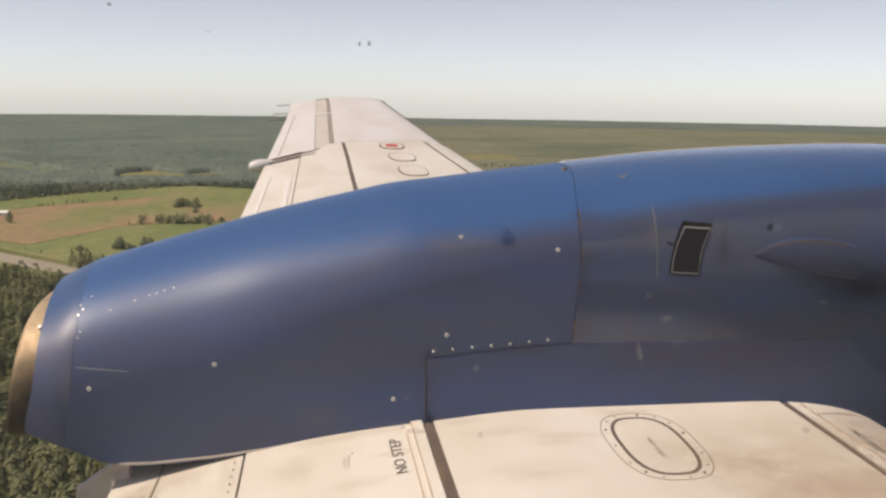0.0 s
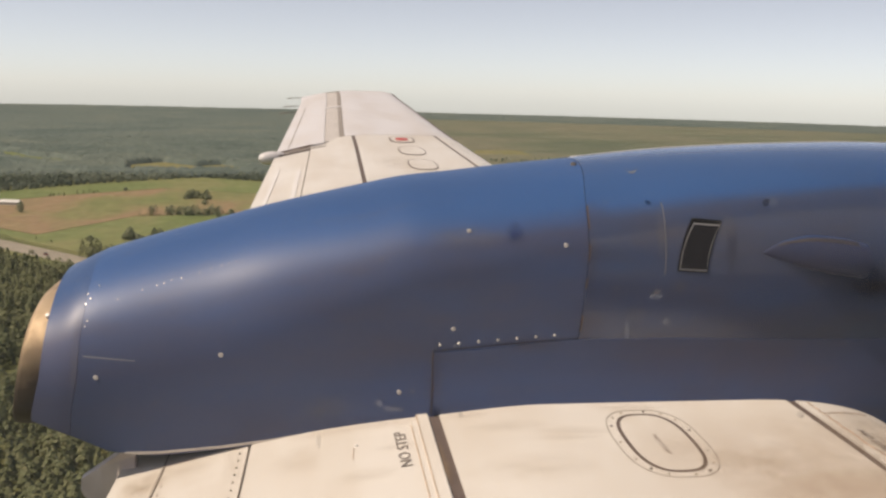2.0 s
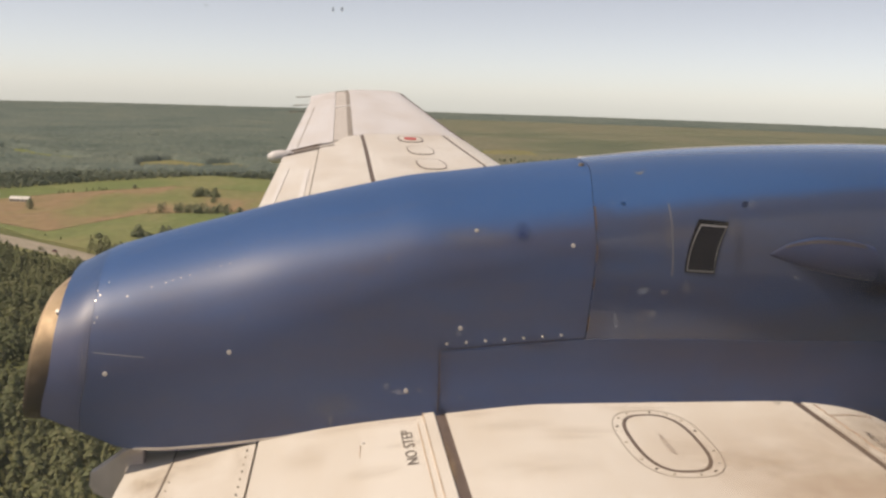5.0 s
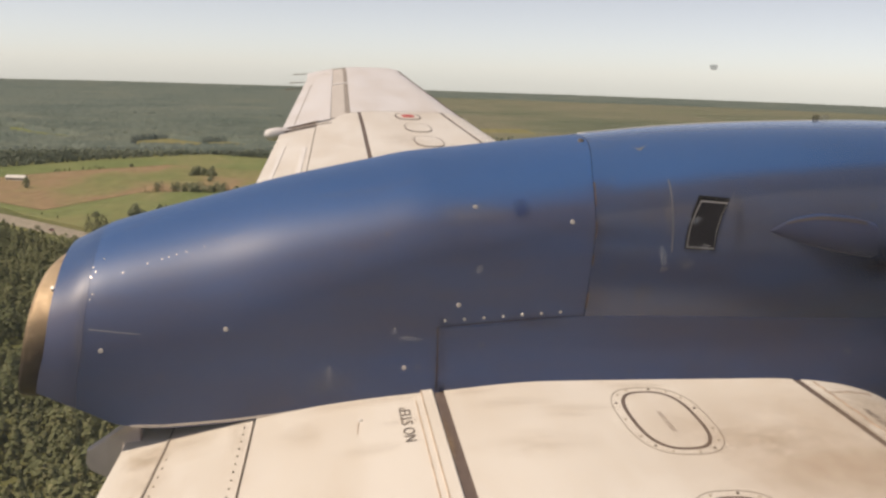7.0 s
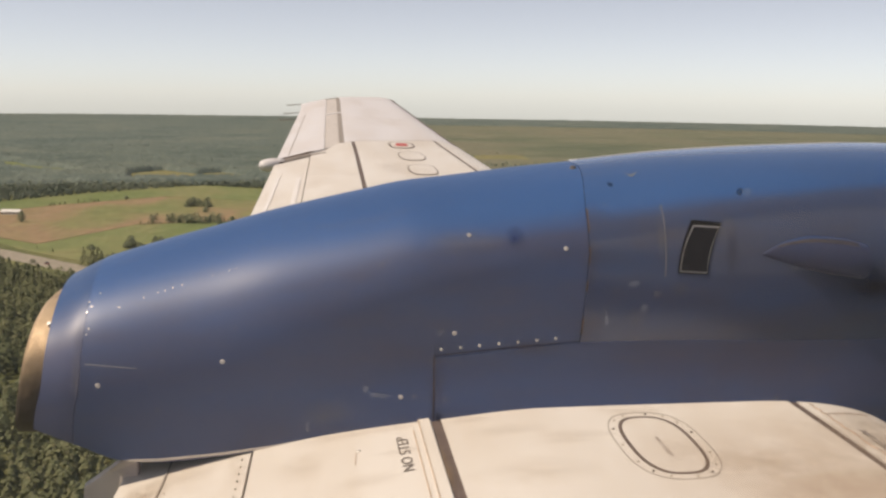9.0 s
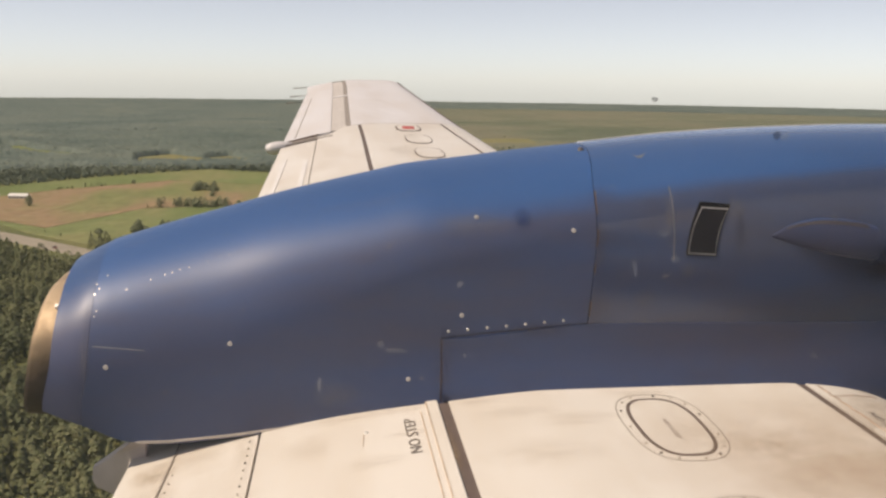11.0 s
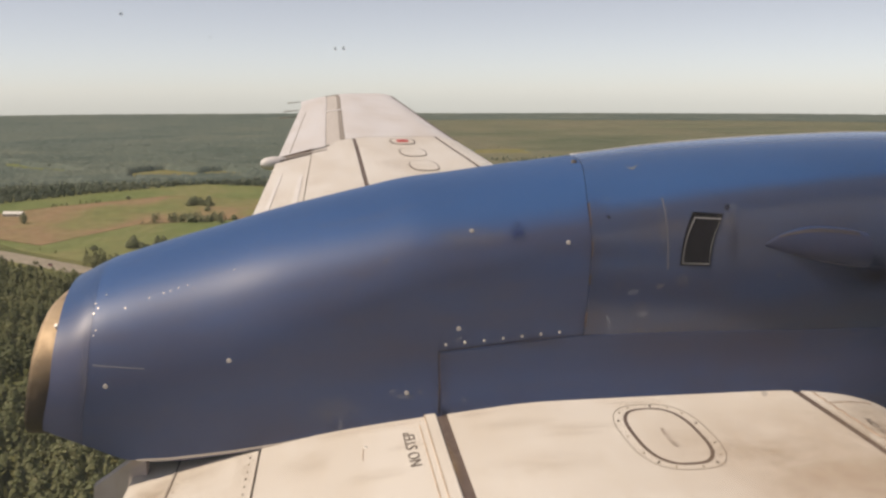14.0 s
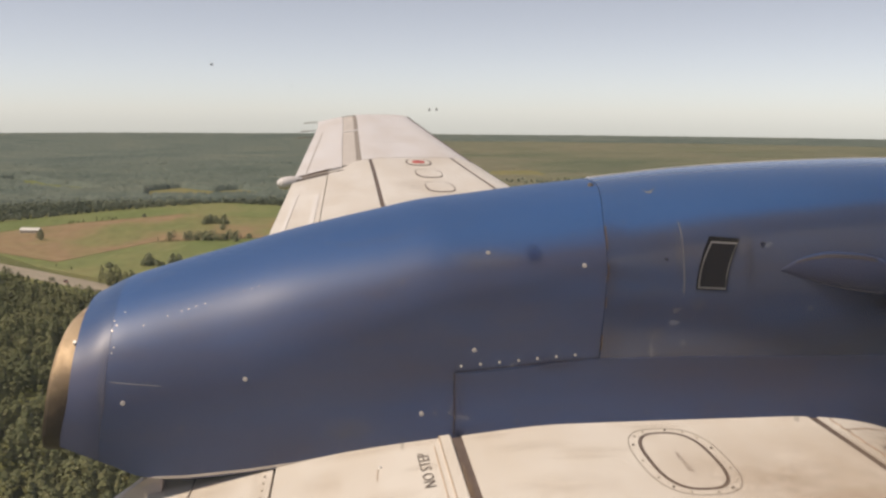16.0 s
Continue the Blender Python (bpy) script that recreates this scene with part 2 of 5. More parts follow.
LEAF_FIELD = foliage("hazed_field_leaves", [(0.0, (0.235, 0.268, 0.172)), (0.6, (0.268, 0.295, 0.194)), (1.0, (0.30, 0.315, 0.21))], 0.3)
# distance haze mixed into the canopy greens as grey-blue
CANOPY = land("hazed_wood_canopy", [(0.34, (0.112, 0.146, 0.132)), (0.48, (0.140, 0.174, 0.156)), (0.56, (0.150, 0.182, 0.160)), (0.68, (0.174, 0.200, 0.170))], [(0.3, (0.62, 0.66, 0.65)), (0.7, (1.18, 1.18, 1.15))], 0.0055, 0.035, (1, 1, 1), 1.0)
WATER = plain("dark_pond_water", (0.03, 0.035, 0.035), 0.08)
BARK = plain("grey_bark", (0.12, 0.10, 0.08), 0.9)
MEADOW = land("green_meadow", [(0.3, (0.148, 0.195, 0.076)), (0.5, (0.195, 0.225, 0.098)), (0.62, (0.245, 0.240, 0.118)), (0.8, (0.180, 0.215, 0.090))], FINE, 0.011, 0.14, (1, 0.6, 1), 0.2)
PALE_GRASS = land("pale_clearing_grass", [(0.3, (0.178, 0.192, 0.088)), (0.52, (0.248, 0.228, 0.112)), (0.75, (0.190, 0.196, 0.086))], FINE, 0.02, 0.14, (1, 0.6, 1), 0.2)
STUBBLE = land("brown_hay_field", [(0.30, (0.186, 0.214, 0.090)), (0.43, (0.240, 0.228, 0.112)), (0.52, (0.312, 0.220, 0.140)), (0.64, (0.270, 0.222, 0.122)), (0.78, (0.190, 0.212, 0.090))], FINE, 0.0085, 0.12, (1, 0.5, 1), 0.2)
SCRUB = land("scrub_ground", [(0.3, (0.115, 0.132, 0.056)), (0.7, (0.178, 0.176, 0.078))], FINE, 0.01, 0.2)
# moor tones greyed with painted distance haze
MOOR = land("hazed_olive_moor", [(0.34, (0.125, 0.150, 0.105)), (0.46, (0.170, 0.185, 0.128)), (0.55, (0.216, 0.205, 0.150)), (0.66, (0.170, 0.190, 0.125))], [(0.3, (0.66, 0.70, 0.68)), (0.7, (1.2, 1.18, 1.1))], 0.0022, 0.022, (1, 3.0, 1))
GRAVEL = land("pale_gravel_road", [(0.3, (0.30, 0.27, 0.23)), (0.7, (0.38, 0.34, 0.29))], FINE, 0.05, 0.6, relief=0.05)
ROOF_PALE = plain("pale_metal_roof", (0.72, 0.71, 0.68), 0.5, 0.0, 0.1, 0.6)
BOARD = plain("pale_board_wall", (0.55, 0.50, 0.44), 0.8, 0, 0.15, 0.8)
CAR_RED = plain("dark_red_car_paint", (0.22, 0.05, 0.04), 0.35)
WINDOW_DARK = plain("dark_window_glass", (0.03, 0.035, 0.04), 0.1)


def glass(name, film):
    m = Nodes(name)
    out = m.tree.nodes["Material Output"]
    clear = m.add("ShaderNodeBsdfTransparent")
    shine = m.add("ShaderNodeBsdfGlossy", Roughness=0.02)
    haze = m.add("ShaderNodeBsdfTranslucent", Color=(0.9, 0.9, 0.9, 1))
    fres = m.add("ShaderNodeFresnel", IOR=1.3)
    a, b = m.add("ShaderNodeMixShader"), m.add("ShaderNodeMixShader", Fac=film)
    m.link(fres.outputs[0], a.inputs[0])
    m.link(clear.outputs[0], a.inputs[1])
    m.link(shine.outputs[0], a.inputs[2])
    m.link(a.outputs[0], b.inputs[1])
    m.link(haze.outputs[0], b.inputs[2])
    m.link(b.outputs[0], out.inputs["Surface"])
    return m.mat


PANE = glass("hazed_acrylic_pane", 0.0245)


# ---- building helpers ----
def part(name, bm, material, parent=None, label="", smooth=True):
    """Links a bmesh as one mesh object under a thing or a part."""
    mesh = bpy.data.meshes.new(name)
    bmesh.ops.recalc_face_normals(bm, faces=bm.faces)
    bm.to_mesh(mesh)
    bm.free()
    for poly in mesh.polygons:
        poly.use_smooth = smooth
    mesh.materials.append(material)
    ob = new(name, mesh)
    ob.parent = parent
    return tagged(ob, label)


def from_arrays(name, verts, quads, material, parent=None, label=""):
    mesh = bpy.data.meshes.new(name)
    n = len(quads)
    k = quads.shape[1]
    mesh.vertices.add(len(verts))
    mesh.vertices.foreach_set("co", np.asarray(verts, dtype=np.float32).ravel())
    mesh.loops.add(n * k)
    mesh.loops.foreach_set("vertex_index", np.asarray(quads, dtype=np.int32).ravel())
    mesh.polygons.add(n)
    mesh.polygons.foreach_set("loop_start", np.arange(0, n * k, k, dtype=np.int32))
    mesh.update(calc_edges=True)
    mesh.validate()
    mesh.materials.append(material)
    ob = new(name, mesh)
    ob.parent = parent
    return tagged(ob, label)


def grid(bm, rows, close=False):
    """A sheet of quads through rows of points."""
    vs = [[bm.verts.new(p) for p in row] for row in rows]
    for a, b in zip(vs, vs[1:]):
        n = len(a)
        for i in range(n if close else n - 1):
            bm.faces.new((a[i], a[(i + 1) % n], b[(i + 1) % n], b[i]))
    return vs


def slab(bm, top, bottom):
    """A closed sheet between two grids of equal size."""
    grid(bm, top), grid(bm, bottom)
    edge = lambda g: list(g[0]) + [r[-1] for r in g[1:]] + list(g[-1][-2::-1]) + [r[0] for r in g[-2:0:-1]]
    ea, eb = ([bm.verts.new(p) for p in edge(g)] for g in (top, bottom))
    for i in range(len(ea)):
        j = (i + 1) % len(ea)
        bm.faces.new((ea[i], ea[j], eb[j], eb[i]))


def curve_through(table):
    """A smooth function through a table of (x, value)."""
    xs = [a for a, _ in table]
    ys = [b for _, b in table]
    d = [(ys[i + 1] - ys[i]) / (xs[i + 1] - xs[i]) for i in range(len(xs) - 1)]
    m = [d[0]] + [0 if d[i] * d[i + 1] <= 0 else 2 * d[i] * d[i + 1] / (d[i] + d[i + 1]) for i in range(len(d) - 1)] + [d[-1]]

    def f(x):
        if x <= xs[0]:
            return ys[0]
        if x >= xs[-1]:
            return ys[-1]
        i = max(k for k in range(len(xs) - 1) if xs[k] <= x)
        h = xs[i + 1] - xs[i]
        t = (x - xs[i]) / h
        return ((2 * t ** 3 - 3 * t * t + 1) * ys[i] + (t ** 3 - 2 * t * t + t) * h * m[i]
                + (3 * t * t - 2 * t ** 3) * ys[i + 1] + (t ** 3 - t * t) * h * m[i + 1])

    return f


def steps(a, b, n):
    return [a + (b - a) * i / n for i in range(n + 1)]


# ---- the aircraft: wing ----
aircraft = tagged(new("aircraft"), "twin-engined airliner with white wing and dark blue nacelle, in flight", "aircraft")
TE = curve_through([(-0.6, -0.47), (1.3, -0.345), (1.75, -0.306), (4.0, -0.186), (8.25, 0.035)])
LE = curve_through([(-0.6, 1.38), (1.7, 1.18), (4.6, 1.015), (5.8, 0.950), (8.4, 0.865)])
WING_Z, WING_RISE = -0.688, 0.0759
TIP = 8.82


def wing_z(x, y, lower=False):
    """Height of the wing's skin at a place of the plan."""
    le, te = LE(y), TE(y)
    c = le - te
    s = min(1.0, max(0.0, (le - x) / c))
    z = WING_Z + WING_RISE * y
    if lower:
        th = 0.15 * c * (min(1, s / 0.25) ** 0.5 if s < 0.25 else 1 - ((s - 0.25) / 0.75) ** 1.4)
        return z - 0.085 * c - 0.4 * th
    if s < 0.22:
        z -= 0.085 * c * (1 - (1 - (1 - s / 0.22) ** 2.2) ** 0.5)
    if s > 0.5:
        z -= 0.084 * c * ((s - 0.5) / 0.5) ** 1.6
    return z


def wing_sheet(y0, y1, x0, x1, lift=0.0, nx=8, ny=8):
    """Rows of points on the upper skin; x0 and x1 are functions of y."""
    rows = []
    for y in steps(y0, y1, ny):
        a, b = x0(y), x1(y)
        rows.append([(x, y, wing_z(x, y) + lift) for x in steps(a, b, nx)])
    return rows


def skin(name, y0, y1, x0, x1, material, parent, label="", lift=0.0, thick=0.012, nx=8, ny=8):
    bm = bmesh.new()
    slab(bm, wing_sheet(y0, y1, x0, x1, lift, nx, ny), wing_sheet(y0, y1, x0, x1, lift - thick, nx, ny))
    ob = part(name, bm, material, parent, label, smooth=False)
    for poly in ob.data.polygons:
        poly.use_smooth = abs(poly.normal.z) > 0.5
    return ob


def off(f, d):
    return lambda y: f(y) + d


wing = new("wing")
wing.parent = aircraft
SPAR = curve_through([(-0.6, 0.232), (1.3, 0.242), (1.65, 0.244), (4.0, 0.278), (5.57, 0.312), (8.4, 0.335)])
FRONT = curve_through([(-0.6, 0.99), (1.4, 0.945), (1.7, 0.925), (4.5, 0.83), (5.57, 0.780), (8.4, 0.70)])
FLAP = curve_through([(-0.6, -0.21), (1.3, -0.101), (1.75, -0.077), (4.0, 0.016), (5.3, 0.070), (8.4, 0.20)])
HINGE = curve_through([(5.2, 0.254), (5.57, 0.264), (8.4, 0.357)])
BREAK = 5.66
w_strip = 0.0095

# core under the skins
bm = bmesh.new()
core = []
for y in steps(-0.3, 8.2, 50):
    le, te = LE(y), TE(y)
    up = [(x, y, wing_z(x, y) - 0.008) for x in [le - (le - te) * (1 - math.cos(a)) / 2 for a in steps(0.0, math.pi, 30)]]
    low = [(x, y, min(wing_z(x, y) - 0.010, wing_z(x, y, True))) for x in [le - (le - te) * (1 - math.cos(a)) / 2 for a in steps(math.pi * 0.97, 0.12, 20)]]
    core.append(up + low)
vs = grid(bm, core, close=True)
bm.faces.new(vs[0])
bm.faces.new(vs[-1])
part("wing_box", bm, GREY_GAP, wing, "dull grey structure showing in the joints")

# skins in three strips, cut at the break
for y0, y1, mat in ((-0.3, BREAK - 0.006, WHITE), (BREAK + 0.006, TIP - 0.12, TIP_WHITE)):
    n = 36
    outer = y0 > 0
    front = off(LE, -0.045) if outer else FRONT
    gap = 0.004 if outer else w_strip
    skin("leading_edge_skin", y0, y1, off(front, gap), LE, mat, wing, nx=18, ny=n)
    skin("middle_skin", y0, y1, HINGE if outer else off(SPAR, w_strip), off(front, -gap), mat, wing, nx=20, ny=n)
skin("rear_skin", -0.3, BREAK - 0.25, off(FLAP, 0.002), off(SPAR, -w_strip), WHITE, wing, nx=8, ny=24)
skin("spar_joint", -0.3, BREAK, off(SPAR, -w_strip), off(SPAR, w_strip), SEALANT, wing, "dark sealed joint along the rear spar", -0.003, 0.004, 1, 20)
skin("front_joint", -0.3, BREAK, off(FRONT, -0.007), off(FRONT, 0.007), SEALANT, wing, "dark sealed joint behind the leading edge", -0.002, 0.004, 1, 20)
skin("break_joint", BREAK - 0.006, BREAK + 0.006, off(SPAR, -0.01), LE, SEALANT, wing, "dark joint across the wing", -0.003, 0.004, 14, 1)
skin("spar_doubler", 1.0, 1.675, off(SPAR, -0.042), off(SPAR, -0.013), WHITE, wing, "slightly raised doubler strip", 0.0025, 0.003, 2, 8)
skin("spar_doubler", -0.3, 1.72, off(SPAR, -0.030), off(SPAR, -0.012), WHITE, wing, "slightly raised doubler strip", 0.004, 0.003, 2, 8)

# rounded tip
bm = bmesh.new()
rows = []
for k in steps(0.0, 1.0, 8):
    y = TIP - 0.12 + 0.15 * math.sin(k * math.pi / 2)
    shrink = 1 - math.cos(k * math.pi / 2)
    row = []
    le, te = LE(y) - 0.12 * shrink ** 1.5, TE(y) + 0.03 * shrink
    for s in steps(0.0, 1.0, 16):
        x = le + (te - le) * s
        row.append((x, y, wing_z(x, y) - 0.035 * shrink))
    for s in steps(1.0, 0.0, 16)[1:-1]:
        x = le + (te - le) * s
        row.append((x, y, wing_z(x, y) - 0.035 * shrink - 0.05 * (1 - shrink) * math.sin(s * math.pi) - 0.002))
    rows.append(row)
vs = grid(bm, rows, close=True)
bm.faces.new(vs[-1])
part("wing_tip", bm, TIP_WHITE, wing, "rounded pale wing tip")

# flap and aileron
flap = skin("flap", -0.3, BREAK - 0.36, TE, off(FLAP, -0.003), WHITE, wing, "white flap", -0.002, 0.014, 8, 24)
aileron = skin("aileron", BREAK - 0.16, TIP - 0.12, TE, off(HINGE, -0.113), TIP_WHITE, wing, "white aileron", 0.002, 0.014, 8, 20)
skin("cove", BREAK - 0.10, TIP - 0.14, off(HINGE, -0.115), off(HINGE, -0.002), COVE, wing, "grey hollow before the aileron, its shade painted in", -0.003, 0.004, 4, 20)
# darker strip painted along the cove's deepest shade
skin("hinge_shade", BREAK - 0.10, TIP - 0.14, off(HINGE, -0.030), off(HINGE, -0.001), GREY_GAP, wing, "dark strip before the hinge line, painted shade", -0.001, 0.003, 2, 20)
skin("trim_tab_joint", BREAK - 0.12, TIP - 1.2, off(TE, 0.058), off(TE, 0.064), GREY_GAP, aileron, "fine grey joint", 0.003, 0.002, 1, 12)
skin("hinge", 7.35, 7.41, off(HINGE, -0.123), off(HINGE, 0.0), TIP_WHITE, aileron, "pale hinge bracket", 0.002, 0.006, 3, 2)
skin("inner_closing_panel", BREAK - 0.25, BREAK - 0.006, lambda y: FLAP(y) + 0.06 + 0.35 * (y - BREAK + 0.25), off(SPAR, -w_strip), WHITE, wing, nx=4, ny=4)


def pod(name, a, b, r, mat, parent, label, squash=1.0, nose=0.5):
    """A teardrop body from a to b."""
    a, b = Vector(a), Vector(b)
    axis = (b - a).normalized()
    side = axis.cross(Vector((0, 0, 1))).normalized()
    up = side.cross(axis)
    bm = bmesh.new()
    rows = []
    for t in steps(0.0, 1.0, 14):
        rr = r * (max(0.0, math.sin(math.pi * min(1, t ** nose))) ** 0.6 + 0.02)
        p = a.lerp(b, t)
        rows.append([p + side * (rr * math.cos(u)) + up * (rr * squash * math.sin(u)) for u in steps(0, 2 * math.pi, 16)[:-1]])
    vs = grid(bm, rows, close=True)
    bm.faces.new(vs[0])
    bm.faces.new(vs[-1])
    return part(name, bm, mat, parent, label)


pod("flap_track_fairing", (-0.200, 5.34, -0.386), (-0.040, 5.42, -0.372), 0.038, TIP_WHITE, wing, "white teardrop flap track fairing", 0.9, 0.7)
skin("flap_end_gap", 5.345, 5.365, off(TE, 0.02), off(TE, 0.27), SEALANT, wing, "dark slot at the flap's end", 0.002, 0.004, 4, 1)

# static wicks
for y in (7.4, 7.85, 8.55):
    bm = bmesh.new()
    p = Vector((TE(y), y, wing_z(TE(y), y) + 0.004))
    bmesh.ops.create_cone(bm, cap_ends=True, segments=6, radius1=0.0045, radius2=0.003, depth=0.12,
                          matrix=Matrix.Translation(p + Vector((-0.055, 0, 0.005))) @ pose(0, 0, 0, 0, 86, 0))
    part("static_wick", bm, DARK_RIVET, wing, "thin black static wick")


# rusty plate added for the dark gap between the fairing and the aileron
bm = bmesh.new()
corner = [(-0.112, -0.392), (-0.092, -0.358), (0.0, -0.333), (0.09, -0.309), (0.03, -0.345)]
vs = grid(bm, [[(x, y, z) for x, z in corner] for y in (5.4995, 5.493)], close=True)
bm.faces.new(vs[0])
bm.faces.new(vs[-1])
part("gap_plate", bm, RUST_PLATE, wing, "dark rusty plate added for the gap beside the fairing", smooth=False)

# access panels: a proud oval lid, dark ring, outer ring line and screws
def oval(cx, cy, hx, hy, n=40):
    """A rounded oval along y, between ellipse and box."""
    pts = []
    for k in range(n):
        u = 2 * math.pi * k / n
        x, y = math.cos(u), math.sin(u)
        pts.append((cx + hx * math.copysign(abs(x) ** 0.72, x), cy + hy * math.copysign(abs(y) ** 0.72, y)))
    return pts


def wing_ring(bm, inner, outer, lift, thick):
    n = len(inner)
    loops = [[bm.verts.new((x, y, wing_z(x, y) + h)) for x, y in pts] for pts, h in ((inner, lift - thick), (inner, lift), (outer, lift), (outer, lift - thick))]
    for a, b in zip(loops, loops[1:]):
        for i in range(n):
            bm.faces.new((a[i], a[(i + 1) % n], b[(i + 1) % n], b[i]))


def wing_lid(bm, pts, lift, thick):
    n = len(pts)
    top = [bm.verts.new((x, y, wing_z(x, y) + lift)) for x, y in pts]
    low = [bm.verts.new((x, y, wing_z(x, y) + lift - thick)) for x, y in pts]
    cx, cy = sum(p[0] for p in pts) / n, sum(p[1] for p in pts) / n
    mid = bm.verts.new((cx, cy, wing_z(cx, cy) + lift))
    for i in range(n):
        j = (i + 1) % n
        bm.faces.new((top[i], top[j], mid))
        bm.faces.new((low[i], low[j], top[j], top[i]))


def screw(parent, p, normal, r, mat, label="", name="screw", h=0.0012):
    bm = bmesh.new()
    turn = Vector(normal).to_track_quat("Z", "Y").to_matrix().to_4x4()
    bmesh.ops.create_cone(bm, cap_ends=True, segments=10, radius1=r, radius2=r * 0.7, depth=h * 2, matrix=Matrix.Translation(p) @ turn)
    return part(name, bm, mat, parent, label, smooth=False)


def access_panel(cx, cy, hx, hy, rim, ring, screws, label, centre=None, proud=0.0):
    holder = new("access_panel")
    holder.parent = wing
    holder["label"] = label
    bm = bmesh.new()
    wing_lid(bm, oval(cx, cy, hx - ring, hy - ring), 0.0006 + proud, 0.003 + proud)
    part("lid", bm, WHITE, holder, smooth=False)
    bm = bmesh.new()
    wing_ring(bm, oval(cx, cy, hx - ring, hy - ring), oval(cx, cy, hx, hy), 0.0008 + proud, 0.003 + proud)
    part("gasket", bm, SEALANT, holder, "dark gasket round the lid", smooth=False)
    if rim:
        bm = bmesh.new()
        wing_ring(bm, oval(cx + 0.0005, cy, hx + rim, hy + rim), oval(cx + 0.0005, cy, hx + rim + 0.0016, hy + rim + 0.0016), 0.0006, 0.003)
        part("rim_line", bm, GREY_GAP, holder, "fine dirty outline", smooth=False)
        pts = oval(cx, cy, hx + rim * 0.55, hy + rim * 0.55, 60)
        for k in range(screws):
            x, y = pts[int((k + 0.5) * 60 / screws)]
            screw(holder, (x, y, wing_z(x, y) + 0.0008), (0, 0, 1), 0.0028, RIVET if k % 3 else DARK_RIVET)
    if centre:
        bm = bmesh.new()
        wing_lid(bm, oval(cx, cy, *centre), 0.0062, 0.003)
        part("mark", bm, RED, holder, "faded red spot", smooth=False)
    elif not rim:
        screw(holder, (cx, cy, wing_z(cx, cy) + 0.002), (0, 0, 1), 0.008, GREY_GAP)


access_panel(0.6055, 1.527, 0.0595, 0.115, 0.0165, 0.0064, 15, "oval white access panel with a dark gasket")
access_panel(0.608, 1.15, 0.059, 0.113, 0.0165, 0.0064, 15, "oval white access panel with a dark gasket")
access_panel(0.574, 4.545, 0.066, 0.150, 0, 0.0042, 0, "oval white access panel with a thin outline", proud=0.003)
access_panel(0.574, 5.00, 0.066, 0.150, 0, 0.0042, 0, "oval white access panel with a thin outline", proud=0.003)
access_panel(0.566, 5.43, 0.068, 0.125, 0, 0.007, 0, "white access panel with a faded red spot", (0.034, 0.055), 0.003)


def lettering(text, x, y, size, along, material, parent, name="lettering", stretch=1.0):
    """Flat letters on the wing; along is the way of reading in degrees."""
    data = bpy.data.curves.new(name, "FONT")
    data.body, data.size, data.align_x, data.align_y = text, size, "CENTER", "CENTER"
    data.resolution_u = 3
    tmp = bpy.data.objects.new(name, data)
    mesh = bpy.data.meshes.new_from_object(tmp)
    bpy.data.objects.remove(tmp)
    c, s = math.cos(radians(along)), math.sin(radians(along))
    for v in mesh.vertices:
        a, b = v.co.x * stretch, v.co.y
        px, py = x + a * c - b * s, y + a * s + b * c
        v.co = (px, py, wing_z(px, py) + 0.0014)
    mesh.materials.append(material)
    ob = new(name, mesh)
    ob.parent = parent
    return tagged(ob, "stencilled dark words NO STEP")


lettering("NO STEP", 0.178, 1.573, 0.0275, 90, LETTER, wing, stretch=1.24)
lettering("NO STEP", 0.603, 1.514, 0.0130, -90, FADED_LETTER, wing, stretch=1.5)
lettering("NO STEP", 0.992, 1.522, 0.0225, -90, LETTER, wing, stretch=1.1)

# rivet rows on the rear edge
for k in range(16):
    y = 1.28 + 0.027 * k
    for dx in (-0.016,):
        x = FLAP(y) + dx
        screw(flap, (x, y, wing_z(x, y) + 0.0002), (0, 0, 1), 0.0017, DARK_RIVET if k % 3 == 0 else RIVET, name="rivet")
for k in range(12):
    y = 1.30 + 0.03 * k
    x = TE(y) + 0.093
    screw(flap, (x, y, wing_z(x, y) + 0.0002), (0, 0, 1), 0.0016, RIVET, name="rivet")
skin("flap_seam", 1.0, 1.9, off(TE, 0.080), off(TE, 0.083), GREY_GAP, flap, "fine seam", 0.0005, 0.002, 1, 8)
outline = [(-0.300, -0.640), (-0.345, -0.679), (-0.384, -0.711), (-0.386, -0.734), (-0.3785, -0.746), (-0.343, -0.756), (-0.300, -0.760), (-0.280, -0.700), (-0.280, -0.650)]
middle = Vector((-0.325, 0, -0.705))
bm = bmesh.new()
rows = []
for y, k in ((1.768, 0.93), (1.766, 1.0), (1.748, 1.0), (1.744, 0.985), (1.742, 0.94)):
    rows.append([middle + (Vector((x, 0, z)) - middle) * k + Vector((0, y + 0.5 * max(0.0, -0.300 - x), 0)) for x, z in outline])
vs = grid(bm, rows, close=True)
bm.faces.new(vs[0])
bm.faces.new(vs[-1])
part("root_fairing", bm, GREY_FAIR, wing, "flat grey fairing plate behind the flap", smooth=False)
skin("boot_edge", BREAK + 0.01, TIP - 0.14, off(LE, -0.066), off(LE, -0.032), SEALANT, wing, "dark line behind the leading edge", 0.0012, 0.003, 2, 24)


